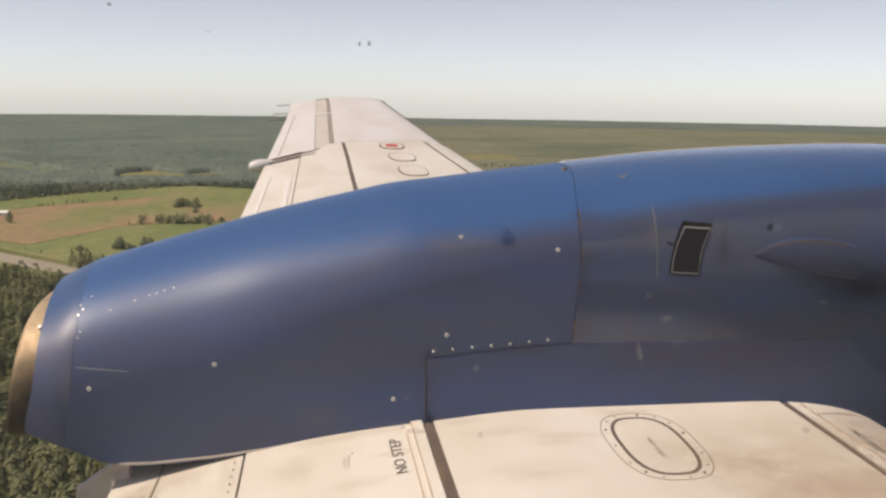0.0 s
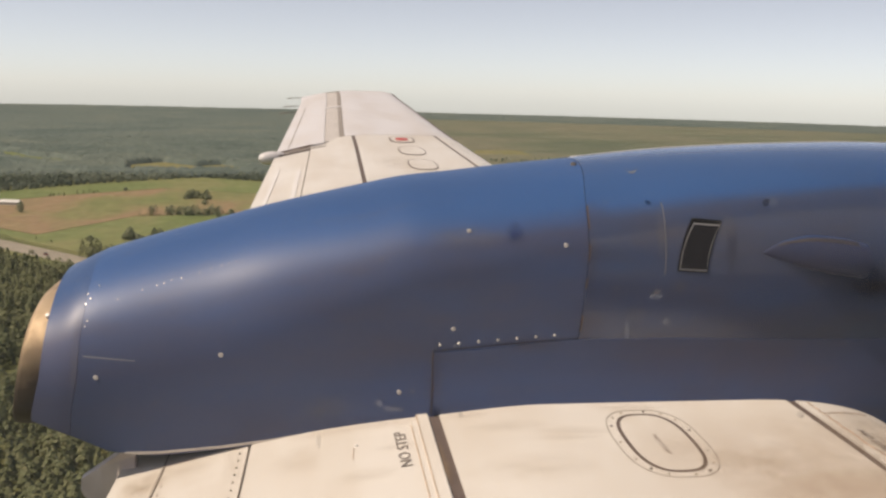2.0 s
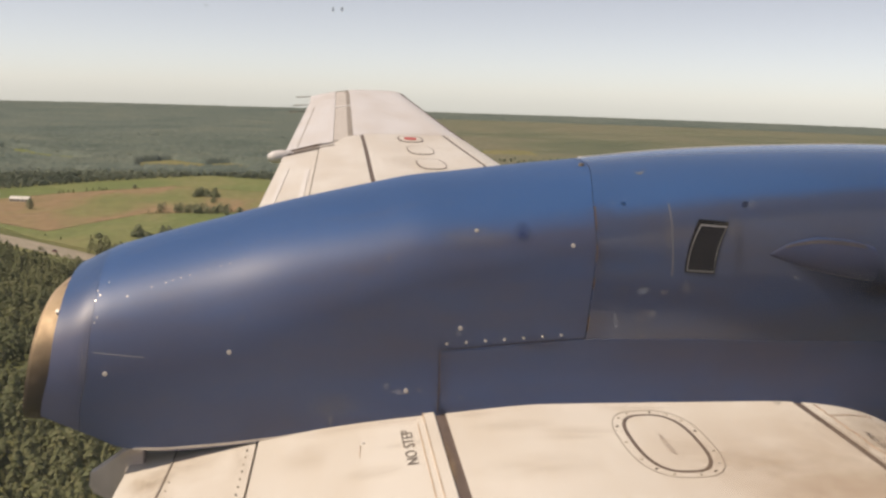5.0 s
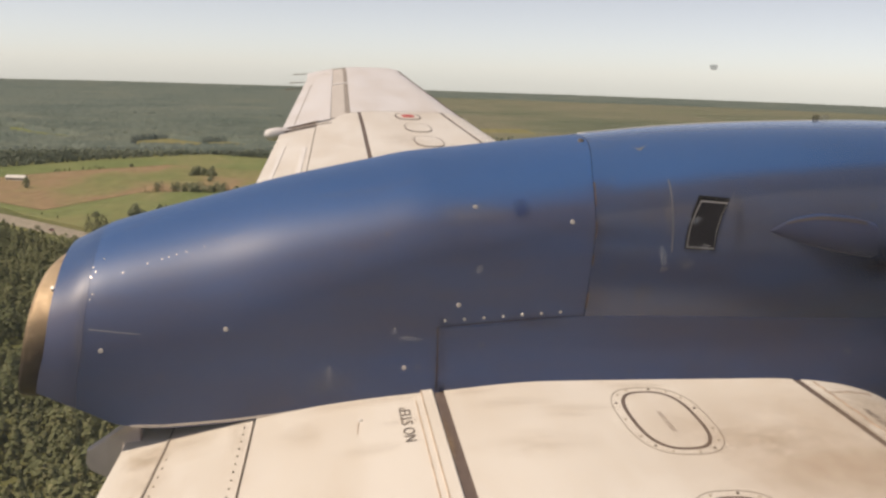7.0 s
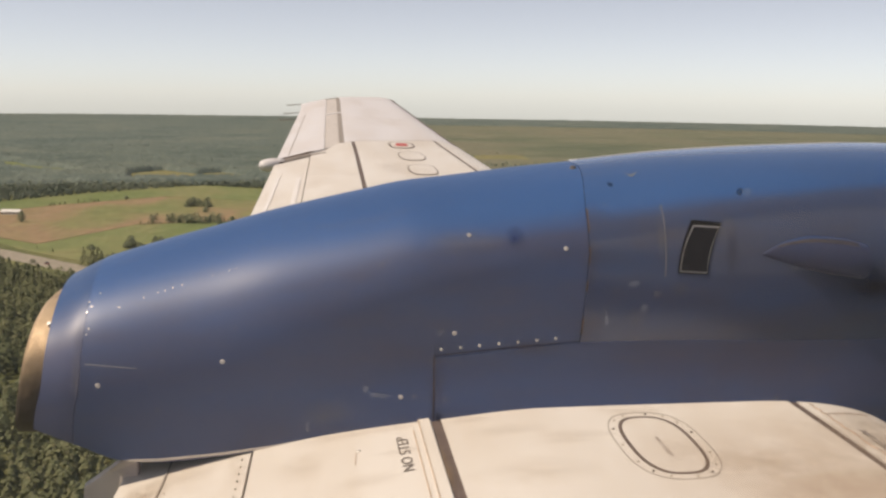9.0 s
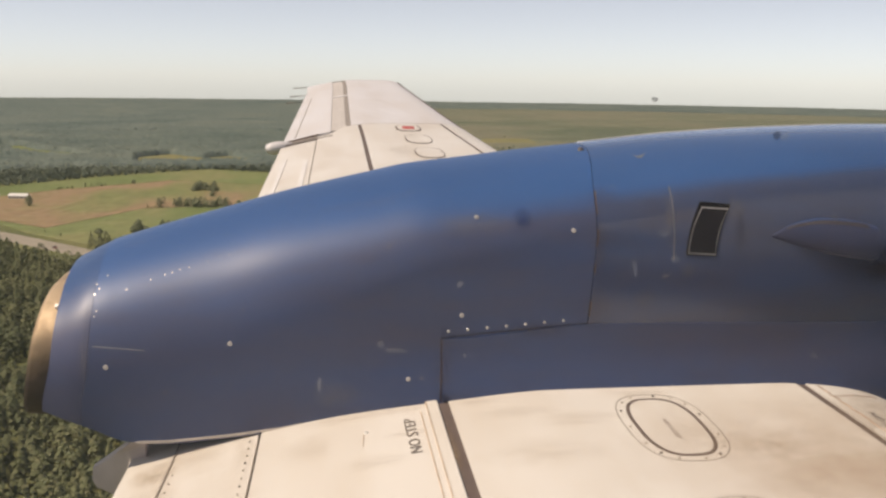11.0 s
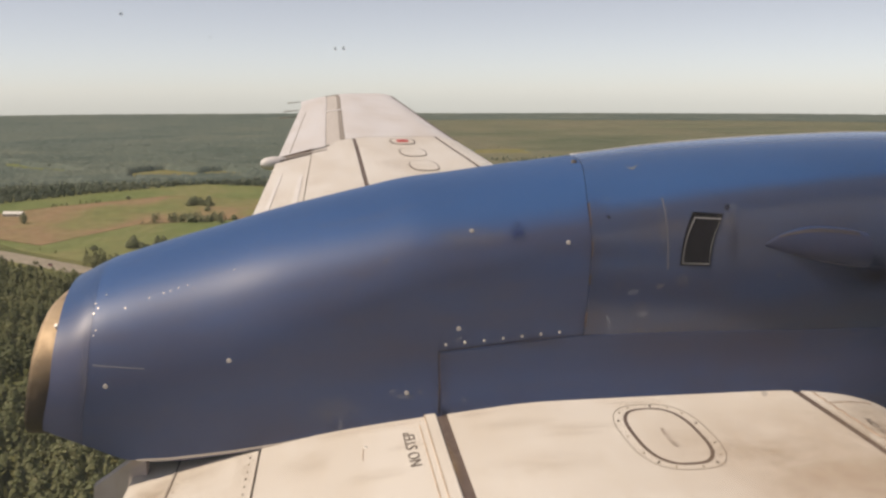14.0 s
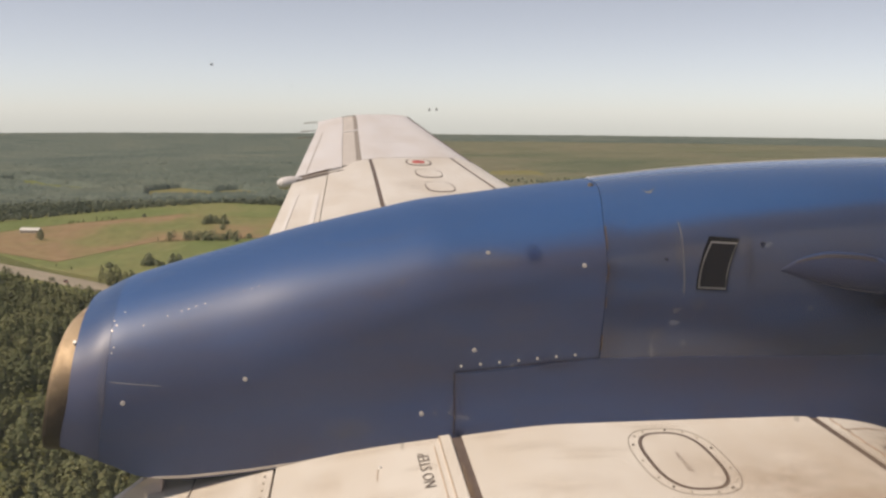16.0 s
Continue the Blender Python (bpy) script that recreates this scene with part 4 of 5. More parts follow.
def smudge(surface, u0, v0, ru, rv, mat, parent, name="smudge", label=""):
    """A thin patch lying on a surface given as a function of two coordinates."""
    c = surface(u0, v0)
    size = Vector((max(ru, 0.004), max(rv, 0.02), max(rv, 0.02))) if mat not in (GRIME, FLAP_DIRT, EDGE_DIRT_DIM) else Vector((ru, rv, max(0.03, ru)))
    bm = bmesh.new()
    mid = bm.verts.new((0, 0, 0))
    last = None
    for k in (0.35, 0.7, 1.0):
        ring = []
        for a in steps(0, 2 * math.pi, 20)[:-1]:
            p = surface(u0 + ru * k * math.cos(a), v0 + rv * k * math.sin(a)) - c
            ring.append(bm.verts.new((p.x / size.x, p.y / size.y, p.z / size.z)))
        for i in range(20):
            j = (i + 1) % 20
            bm.faces.new((ring[i], ring[j], mid) if last is None else (last[i], ring[i], ring[j], last[j]))
        last = ring
    ob = part(name, bm, mat, parent, label)
    ob.matrix_basis = Matrix.Translation(c) @ Matrix.Diagonal((*size, 1))
    return ob


on_wing = lambda x, y: Vector((x, y, wing_z(x, y) + 0.0012))
on_side = lambda x, z: nac_frame(x, z, 0.0030)[0]
for x, y, rx, ry in ((0.08, 1.69, 0.11, 0.025), (0.17, 1.685, 0.08, 0.03), (0.17, 1.585, 0.05, 0.015), (0.11, 1.50, 0.06, 0.03),
                     (-0.20, 1.68, 0.07, 0.06), (-0.105, 1.66, 0.022, 0.12), (-0.25, 1.56, 0.05, 0.08), (0.0, 1.60, 0.05, 0.07),
                     (0.47, 1.575, 0.09, 0.022), (0.45, 1.55, 0.07, 0.013), (0.60, 1.668, 0.07, 0.012), 
                     (0.75, 1.45, 0.12, 0.07), (0.36, 1.61, 0.08, 0.03),
                     (0.38, 1.45, 0.12, 0.06), (1.02, 1.62, 0.06, 0.05), (1.03, 1.50, 0.08, 0.06), (0.30, 1.67, 0.05, 0.02)):
    smudge(on_wing, x, y, rx, ry, GRIME, wing, "grime_patch", "soft brown grime")
for x, y, rx, ry in ((-0.258, 1.650, 0.045, 0.05), (0.235, 1.50, 0.012, 0.10)):
    smudge(on_wing, x, y, rx, ry, FLAP_DIRT, wing, "grime_patch", "brown oily dirt")
for x, y, rx, ry in ((0.82, 1.40, 0.34, 0.27), (1.06, 1.52, 0.16, 0.17)):
    smudge(on_wing, x, y, rx, ry, EDGE_DIRT_DIM, wing, "grime_patch", "tan dirt and painted dimming towards the leading edge")
rnd = random.Random(12)
for k in range(5):
    y = rnd.uniform(2.8, 5.4)
    smudge(on_wing, rnd.uniform(-0.05, 0.8), y, rnd.uniform(0.05, 0.16), rnd.uniform(0.1, 0.35), GRIME, wing, "grime_patch", "soft brown grime")
for x, z, rx, rz, mat in ((0.3915, -0.251, 0.019, 0.026, FRESH_BLUE), (0.545, -0.215, 0.03, 0.03, BROWN_SMEAR), (0.53, -0.30, 0.016, 0.09, BROWN_SMEAR), (0.53, -0.42, 0.03, 0.04, BROWN_SMEAR),
                          (0.245, -0.52, 0.02, 0.07, BROWN_SMEAR), (0.665, -0.25, 0.010, 0.06, PALE_SMEAR), (0.80, -0.27, 0.012, 0.06, SOOT_SMEAR),
                          (0.79, -0.235, 0.022, 0.03, PALE_SMEAR), (0.42, -0.45, 0.07, 0.016, BROWN_SMEAR), (0.62, -0.40, 0.03, 0.02, PALE_SMEAR),
                          (0.70, -0.345, 0.02, 0.012, PALE_SMEAR), (0.05, -0.56, 0.05, 0.03, PALE_SMEAR),
                          (-0.378, -0.47, 0.010, 0.10, PALE_SMEAR), (0.30, -0.26, 0.08, 0.03, PALE_SMEAR), (1.10, -0.335, 0.12, 0.05, SCOOP_SHADE)):
    smudge(on_side, x, z, rx, rz, mat, nacelle, "smear", "soft smear of dirt, below the scoop painted shade")

# ---- the aircraft: fuselage with the cabin window ----
FY, FZ, FR = -1.015, -0.12, 1.15
fuselage = new("fuselage")
fuselage.parent = aircraft
xs = [-6.0, -4.5, -3.0, -1.5, -0.14, 0.16, 1.5, 3.0, 4.5, 6.0]
HOLE_X, HOLE_T = (-0.14, 0.16), (radians(-6), radians(18))


def ring_point(x, t, r):
    k = 1.0 if -4.6 <= x <= 4.6 else 0.7
    return (x, FY + r * k * math.cos(t), FZ + r * k * math.sin(t))


bm = bmesh.new()
turns = [radians(a) for a in range(-6, 355, 6)]
for r in (FR, FR - 0.03):
    vs = [[bm.verts.new(ring_point(x, t, r)) for t in turns[:-1]] for x in xs]
    for i in range(len(xs) - 1):
        for j in range(60):
            if xs[i] == HOLE_X[0] and turns[j] < HOLE_T[1] - 0.01:
                continue
            bm.faces.new((vs[i][j], vs[i][(j + 1) % 60], vs[i + 1][(j + 1) % 60], vs[i + 1][j]))
ts = turns[:5]
edge = [(HOLE_X[0], t) for t in ts] + [(HOLE_X[1], t) for t in reversed(ts)]
grid(bm, [[ring_point(x, t, r) for x, t in edge + edge[:1]] for r in (FR, FR - 0.03)])
shell = part("fuselage_shell", bm, FUSE, fuselage, "cream-white fuselage with a dark blue belly")
shell.data.materials.append(BLUE)
for poly in shell.data.polygons:
    if poly.center.z < FZ - 0.10:
        poly.material_index = 1
for x in (-5.98, 5.98):
    bm = bmesh.new()
    bmesh.ops.create_circle(bm, cap_ends=True, segments=40, radius=FR * 0.7, matrix=Matrix.Translation((x, FY, FZ)) @ pose(0, 0, 0, 0, 90, 0))
    part("end_cap", bm, FUSE, fuselage)
for x in (-1.15, 1.15, 2.2, -2.5):
    bm = bmesh.new()
    rows = []
    for dx in steps(-0.11, 0.11, 6):
        h = 0.17 * (1 - (abs(dx) / 0.11) ** 4 * 0.35)
        rows.append([Vector(ring_point(x + dx, radians(9) + v / FR, FR + 0.003)) for v in steps(-h, h, 8)])
    low = [[p - Vector((0, 0.01, 0)) for p in r] for r in rows]
    slab(bm, rows, low)
    part("cabin_window", bm, WINDOW_DARK, fuselage, "dark cabin window")
# floor and far lining of the cabin
bm = bmesh.new()
rows = [[ring_point(x, t, FR - 0.05) for t in steps(radians(40), radians(330), 30)] for x in (-5.9, 5.9)]
grid(bm, rows)
part("cabin_lining", bm, CABIN, fuselage)


def pane(name, y, label):
    bm = bmesh.new()
    bmesh.ops.create_grid(bm, x_segments=1, y_segments=1, size=0.5, matrix=Matrix.Translation((0.01, y, -0.01)) @ pose(0, 0, 0, 90, 0, 0) @ Matrix.Diagonal((0.30, 0.36, 1, 1)))
    ob = part(name, bm, PANE, fuselage, label, smooth=False)
    ob.visible_shadow = False
    return ob


outer_pane = pane("outer_pane", 0.0835, "clear outer window pane, hazed with dirt")
inner_pane = pane("inner_pane", 0.0505, "clear inner window pane, slightly hazed")


def speck(x, y, z, w, h, mat, parent, turn=0.0, seed=1):
    """A ragged fleck of dirt on a pane."""
    rnd = random.Random(seed)
    bm = bmesh.new()
    n = 9
    c, s = math.cos(radians(turn)), math.sin(radians(turn))
    front, back = [], []
    for k in range(n):
        u = 2 * math.pi * k / n
        r = 0.5 * (0.65 + 0.5 * rnd.random())
        a, b = w * r * math.cos(u), h * r * math.sin(u)
        front.append(bm.verts.new((x + a * c - b * s, y - 0.0006, z + a * s + b * c)))
        back.append(bm.verts.new((x + a * c - b * s, y - 0.0001, z + a * s + b * c)))
    bm.faces.new(front)
    bm.faces.new(back[::-1])
    for k in range(n):
        bm.faces.new((front[k], front[(k + 1) % n], back[(k + 1) % n], back[k]))
    part("dirt_fleck", bm, mat, parent, "dried dirt fleck", smooth=False)


OUT, INN = 0.083, 0.05
speck(0.0430, OUT, -0.0078, 0.0005, 0.0007, DIRT_DARK, outer_pane, 0, 1)
speck(0.0437, OUT, -0.0078, 0.0006, 0.0010, DIRT_PALE, outer_pane, 0, 2)
speck(0.0200, INN, -0.0042, 0.00022, 0.00024, DIRT_DARK, inner_pane, 0, 3)
speck(0.0025, INN, 0.0065, 0.00014, 0.00024, DIRT_DARK, inner_pane, 0, 4)
speck(0.0030, INN, 0.0065, 0.00014, 0.00024, DIRT_DARK, inner_pane, 0, 5)
speck(-0.0154, OUT, 0.0108, 0.0003, 0.0003, DIRT_DARK, outer_pane, 0, 6)
speck(-0.0076, OUT, 0.0088, 0.0004, 0.00025, DIRT_PALE, outer_pane, 0, 7)
for i, (x, z, w, h, turn) in enumerate((
        (0.0100, -0.0262, 0.0018, 0.0003, -5), (0.0088, -0.0256, 0.0006, 0.0006, 0), (0.0308, -0.0193, 0.0004, 0.0018, 5),
        (0.0344, -0.0186, 0.0007, 0.0007, 0), (0.0333, -0.0163, 0.0012, 0.0006, 10), (0.0036, -0.0290, 0.0004, 0.0012, 0),
        (0.0160, -0.0268, 0.0004, 0.0004, 0), (0.0480, -0.0276, 0.0006, 0.0006, 0),
        (0.0490, -0.0150, 0.0006, 0.0006, 0), (0.0155, -0.0205, 0.0008, 0.0004, 40))):
    speck(x, OUT, z, w, h, DIRT_PALE, outer_pane, turn, 20 + i)

# ---- the land below ----
GROUND = -118.0
REACH = 4900.0


def polar(r, a):
    return r * math.sin(radians(a)), r * math.cos(radians(a))


bm = bmesh.new()
radii = [0, 60, 140, 260, 420, 640, 900, 1250, 1700, 2300, 3000, 3900, REACH]
rows = [[(max(r, 0.01) * math.sin(t), max(r, 0.01) * math.cos(t), GROUND) for t in steps(0, 2 * math.pi, 96)[:-1]] for r in radii]
vs = grid(bm, rows, close=True)
bm.faces.new(vs[0])
tagged(part("ground", bm, SCRUB, smooth=False), "scrubby green ground reaching to the horizon", "ground", kind="structure")


def patch(name, corners, material, lift, label, category="field"):
    bm = bmesh.new()
    top = [bm.verts.new((x, y, GROUND + lift)) for x, y in corners]
    low = [bm.verts.new((x, y, GROUND - 0.3)) for x, y in corners]
    bm.faces.new(top)
    for i in range(len(top)):
        j = (i + 1) % len(top)
        bm.faces.new((top[i], top[j], low[j], low[i]))
    return tagged(part(name, bm, material, smooth=False), label, category, kind="structure")


F_NEAR = [(-262, 850), (-205, 768), (-104, 662), (30, 545), (110, 880), (-40, 930), (-142, 905), (-198, 790)]
F_BROWN = [(-360, 905), (-262, 855), (-198, 794), (-142, 909), (-40, 934), (10, 1080), (-150, 1150), (-250, 1060)]
F_GREEN = [(-420, 980), (-360, 909), (-250, 1064), (-150, 1154), (10, 1084), (60, 1180), (-120, 1290), (-230, 1195), (-320, 1085)]
patch("field_near", F_NEAR, MEADOW, 0.25, "yellow-green hay meadow beside the road")
patch("field_brown", F_BROWN, STUBBLE, 0.20, "brown and green mown hay field")
patch("field_far", F_GREEN, MEADOW, 0.15, "green meadow along the wood's edge")
ROAD = [(-560, 1090), (-213, 748), (-111, 641), (60, 462), (260, 250)]


def ribbon(line, width):
    out = []
    for i, p in enumerate(line):
        a, b = Vector(line[max(0, i - 1)]), Vector(line[min(len(line) - 1, i + 1)])
        n = (b - a).normalized()
        out.append((Vector(p) + Vector((-n.y, n.x)) * width / 2, Vector(p) - Vector((-n.y, n.x)) * width / 2))
    return [tuple(l) for l, _ in out] + [tuple(r) for _, r in reversed(out)]


patch("road", ribbon(ROAD, 20), GRAVEL, 0.55, "pale two-lane country road", "road")
VERGE = [(x - 9, y - 10) for x, y in ROAD]
patch("road_verge", ribbon(VERGE, 44), MEADOW, 0.40, "mown grass verge along the road", "verge")
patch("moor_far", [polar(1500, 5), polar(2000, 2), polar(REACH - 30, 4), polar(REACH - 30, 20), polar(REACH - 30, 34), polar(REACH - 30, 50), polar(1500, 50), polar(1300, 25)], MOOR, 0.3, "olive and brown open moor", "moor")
CLEAR_C = [(318, 1835), (345, 1812), (380, 1826), (420, 1808), (446, 1850), (432, 1905), (462, 1950), (420, 1972), (352, 1960), (336, 1900)]
patch("clearing_pale", CLEAR_C, PALE_GRASS, 0.5, "pale grassy clearing")
CLEAR = [polar(1352, -9.3), polar(1372, -8), polar(1350, -6.2), polar(1368, -4.5), polar(1352, -3.0), polar(1440, -2.6), polar(1500, -4.2), polar(1475, -5.6), polar(1550, -7.4), polar(1490, -9.2)]
patch("clearing_gold", CLEAR, PALE_GRASS, 0.5, "golden mown clearing in the wood")
CLEAR_B = [(-500, 1665), (-446, 1610), (-400, 1560), (-345, 1528), (-330, 1545), (-372, 1575), (-410, 1620), (-448, 1690), (-490, 1720)]
patch("clearing_green", CLEAR_B, MEADOW, 0.5, "green clearing in the wood")
POND = [(-108, 742), (-92, 752), (-66, 756), (-44, 748), (-38, 738), (-58, 730), (-84, 733), (-100, 736)]
patch("pond", POND, WATER, 0.5, "small dark pond in the meadow", "pond")


def inside(px, py, poly):
    ok = np.zeros(len(px), bool)
    n = len(poly)
    for i in range(n):
        (x0, y0), (x1, y1) = poly[i], poly[(i + 1) % n]
        cross = ((y0 > py) != (y1 > py)) & (px < (x1 - x0) * (py - y0) / ((y1 - y0) or 1e-9) + x0)
        ok ^= cross
    return ok


OPEN = [F_NEAR, F_BROWN, [(-425, 980), (-360, 900), (-245, 1055), (-150, 1145), (12, 1076)] + F_GREEN[5:],
        [(-510, 1650), (-440, 1570), (-380, 1490), (-320, 1430), (-300, 1470), (-345, 1540)], ribbon(VERGE, 44), CLEAR, CLEAR_B, CLEAR_C]


def spread(r0, r1, a0, a1, spacing, seed):
    """Jittered places on the land, out of the fields and off the road."""
    rng = np.random.default_rng(seed)
    x0, x1 = r1 * math.sin(radians(a0)), r1 * math.sin(radians(a1))
    gx, gy = np.meshgrid(np.arange(x0, x1, spacing), np.arange(r0 * 0.6, r1, spacing))
    px = (gx + rng.uniform(-0.48, 0.48, gx.shape) * spacing).ravel()
    py = (gy + rng.uniform(-0.48, 0.48, gy.shape) * spacing).ravel()
    r, a = np.hypot(px, py), np.degrees(np.arctan2(px, py))
    keep = (r > r0) & (r < r1) & (a > a0) & (a < a1)
    for poly in OPEN:
        keep &= ~inside(px, py, poly)
    return px[keep], py[keep]


def wood(name, px, py, leaves, size, tall, material, label, seed, spire=0.35, girth=(0.17, 0.27)):
    """One mesh of many trees: leaf clumps spread in crowns, with thin trunks."""
    rng = np.random.default_rng(seed)
    n = len(px)
    height = rng.uniform(*tall, n)
    wide = height * rng.uniform(*girth, n)
    spiky = rng.random(n) < spire
    k = leaves
    u = rng.random((n, k)) ** 0.8
    turn = rng.uniform(0, 2 * np.pi, (n, k))
    shape = np.where(spiky[:, None], (1 - u) * 0.95 + 0.06, np.sin(np.pi * np.clip(u * 0.9 + 0.1, 0, 1)) ** 0.6)
    rad = wide[:, None] * shape * np.sqrt(rng.uniform(0.25, 1.0, (n, k)))
    lo = np.where(spiky, 0.05, 0.10)[:, None]
    cx = px[:, None] + rad * np.cos(turn)
    cy = py[:, None] + rad * np.sin(turn)
    cz = GROUND + height[:, None] * (lo + (1 - lo) * u)
    c = np.stack([cx, cy, cz], -1).reshape(-1, 3)
    m = len(c)
    a = rng.normal(size=(m, 3))
    a /= np.linalg.norm(a, axis=1, keepdims=True)
    out = np.stack([np.cos(turn), np.sin(turn), np.zeros_like(turn)], -1).reshape(-1, 3)
    up = rng.normal(size=(m, 3)) * 0.22 + np.stack([0 * u, 0 * u, 0.25 + 1.1 * u], -1).reshape(-1, 3) + out * 0.8
    b = np.cross(a, up)
    b /= np.linalg.norm(b, axis=1, keepdims=True)
    a = np.cross(up, b)
    a /= np.linalg.norm(a, axis=1, keepdims=True)
    s = (size * rng.uniform(0.6, 1.3, m))[:, None]
    quad = np.stack([c + a * s, c + b * s * 0.8, c - a * s, c - b * s * 0.8], 1).reshape(-1, 3)
    faces = np.arange(4 * m).reshape(m, 4)
    ob = from_arrays(name, quad, faces, material)
    return tagged(ob, label, "wood", kind="stuff")


px, py = spread(225, 730, -30, 4, 4.6, 11)
gap = np.sin(px / 17 + np.sin(py / 29) * 1.7) * np.cos(py / 23 + px / 60) + 0.45 * np.sin(px / 7.3) * np.sin(py / 9.1)
px, py = px[gap > -0.62], py[gap > -0.62]
wood("wood_near", px, py, 110, 0.72, (4.5, 14), LEAF, "dense mixed wood beside the road", 5, 0.3, (0.19, 0.36))
px, py = spread(1000, 1330, -26, 16, 6.0, 12)
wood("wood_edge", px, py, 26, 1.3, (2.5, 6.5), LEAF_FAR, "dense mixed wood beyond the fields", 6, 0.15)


def canopy(name, r0, r1, a0, a1, dr, da, low, high, label, seed, material=CANOPY, category="wood"):
    """The unbroken roof of a far wood as one uneven sheet."""
    rng = np.random.default_rng(seed)
    rs = [r0]
    while rs[-1] < r1:
        rs.append(rs[-1] * (1 + dr))
    rs[-1] = r1
    rs = np.array(rs)
    aa = np.radians(np.arange(a0, a1, da))
    rr, ag = np.meshgrid(rs, aa, indexing="ij")
    rr = rr * (1 + rng.uniform(-0.3, 0.3, rr.shape) * dr)
    ag = ag + rng.uniform(-0.3, 0.3, ag.shape) * radians(da)
    x, y = rr * np.sin(ag), rr * np.cos(ag)
    z = GROUND + rng.uniform(low, high, x.shape) + 0.8 * np.sin(x / 190) * np.cos(y / 260)
    z[0] = GROUND
    i = np.arange(x.size).reshape(x.shape)
    quads = np.stack([i[:-1, :-1], i[:-1, 1:], i[1:, 1:], i[1:, :-1]], -1).reshape(-1, 4)
    gone = np.zeros(x.size, bool)
    for poly in OPEN:
        gone |= inside(x.ravel(), y.ravel(), poly)
    z.ravel()[gone] = GROUND
    quads = quads[~gone[quads].all(1)]
    ob = from_arrays(name, np.stack([x, y, z], -1).reshape(-1, 3), quads, material)
    ob.data.polygons.foreach_set("use_smooth", np.ones(len(ob.data.polygons), dtype=bool))
    return tagged(ob, label, category, kind="stuff")


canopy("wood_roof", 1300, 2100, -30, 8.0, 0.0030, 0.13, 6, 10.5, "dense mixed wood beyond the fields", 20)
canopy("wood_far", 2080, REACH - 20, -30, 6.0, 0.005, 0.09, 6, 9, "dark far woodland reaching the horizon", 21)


def thin_out(px, py, size, level):
    """Keeps places in uneven drifts of about that size."""
    g = np.sin(px / size + 1.3 * np.sin(py / size / 1.7)) + np.sin(py / size * 1.9 + 0.9 * np.sin(px / size / 0.8)) + 0.7 * np.sin((px + py) / size * 2.7)
    return px[g > level], py[g > level]


px, py = spread(1290, 1900, -30, 8, 8.5, 41)
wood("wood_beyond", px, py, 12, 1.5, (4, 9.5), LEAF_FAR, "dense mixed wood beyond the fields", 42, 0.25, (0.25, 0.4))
px, py = spread(1330, 1720, 7, 30, 13.0, 47)
px, py = thin_out(px, py, 60.0, -0.2)
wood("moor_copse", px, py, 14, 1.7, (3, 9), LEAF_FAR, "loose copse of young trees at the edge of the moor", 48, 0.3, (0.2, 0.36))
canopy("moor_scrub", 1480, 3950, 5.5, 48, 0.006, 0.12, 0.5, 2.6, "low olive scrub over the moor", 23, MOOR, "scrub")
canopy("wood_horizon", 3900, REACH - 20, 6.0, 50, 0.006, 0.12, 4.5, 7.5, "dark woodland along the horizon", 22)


# single trees, hedges and farm buildings
def tree_mesh(height, wide, seed):
    rng = np.random.default_rng(seed)
    n = 260
    u = rng.random(n)
    turn = rng.uniform(0, 2 * np.pi, n)
    lump = 1 + 0.3 * np.sin(3 * turn + seed) * np.sin(5 * u + seed)
    rad = wide * np.sin(np.pi * np.clip(u * 0.9 + 0.08, 0, 1)) ** 0.7 * np.sqrt(rng.uniform(0.15, 1, n)) * lump
    c = np.stack([rad * np.cos(turn), rad * np.sin(turn), height * (0.06 + 0.94 * u)], -1)
    a = rng.normal(size=(n, 3))
    a /= np.linalg.norm(a, axis=1, keepdims=True)
    up = rng.normal(size=(n, 3)) * 0.4 + np.stack([np.cos(turn), np.sin(turn), 0.7 + 0 * turn], -1)
    b = np.cross(a, up)
    b /= np.linalg.norm(b, axis=1, keepdims=True)
    a = np.cross(up, b)
    a /= np.linalg.norm(a, axis=1, keepdims=True)
    s = rng.uniform(0.35, 0.8, n)[:, None]
    return np.stack([c + a * s, c + b * s, c - a * s, c - b * s], 1).reshape(-1, 3), np.arange(4 * n).reshape(n, 4)


def tree(height, wide, seed):
    root = tagged(new("tree"), "leafy dark green tree standing in the meadow", "tree", "field trees")
    verts, quads = tree_mesh(height, wide, seed)
    from_arrays("crown", verts, quads, LEAF_FIELD, root)
    bm = bmesh.new()
    rows = [[(r * math.cos(t) + o, r * math.sin(t), z) for t in steps(0, 2 * math.pi, 7)[:-1]]
            for z, r, o in ((-0.3, 0.32, 0), (1.5, 0.22, 0.05), (height * 0.45, 0.15, 0.15), (height * 0.8, 0.05, 0.1))]
    grid(bm, rows, close=True)
    for k in range(4):
        t = k * 1.7 + seed
        bmesh.ops.create_cone(bm, segments=5, radius1=0.09, radius2=0.02, depth=wide * 1.1,
                              matrix=Matrix.Translation((0.4 * wide * math.cos(t), 0.4 * wide * math.sin(t), height * (0.35 + 0.1 * k))) @ pose(0, 0, 0, 0, 50, math.degrees(t)))
    part("trunk", bm, BARK, root)
    return root


MODELS = [tree(8.0, 4.6, 1), tree(6.2, 4.4, 2), tree(4.6, 3.4, 3)]
rnd = random.Random(4)
spots = [(-245, 930), (-90, 1000), (-185, 1120), (-108, 1062), (-98, 1048), (-152, 762), (-128, 790), (-70, 905), (-60, 930)]
spots += [(-116 + rnd.uniform(-15, 15), 772 + rnd.uniform(-5, 5)) for _ in range(12)]
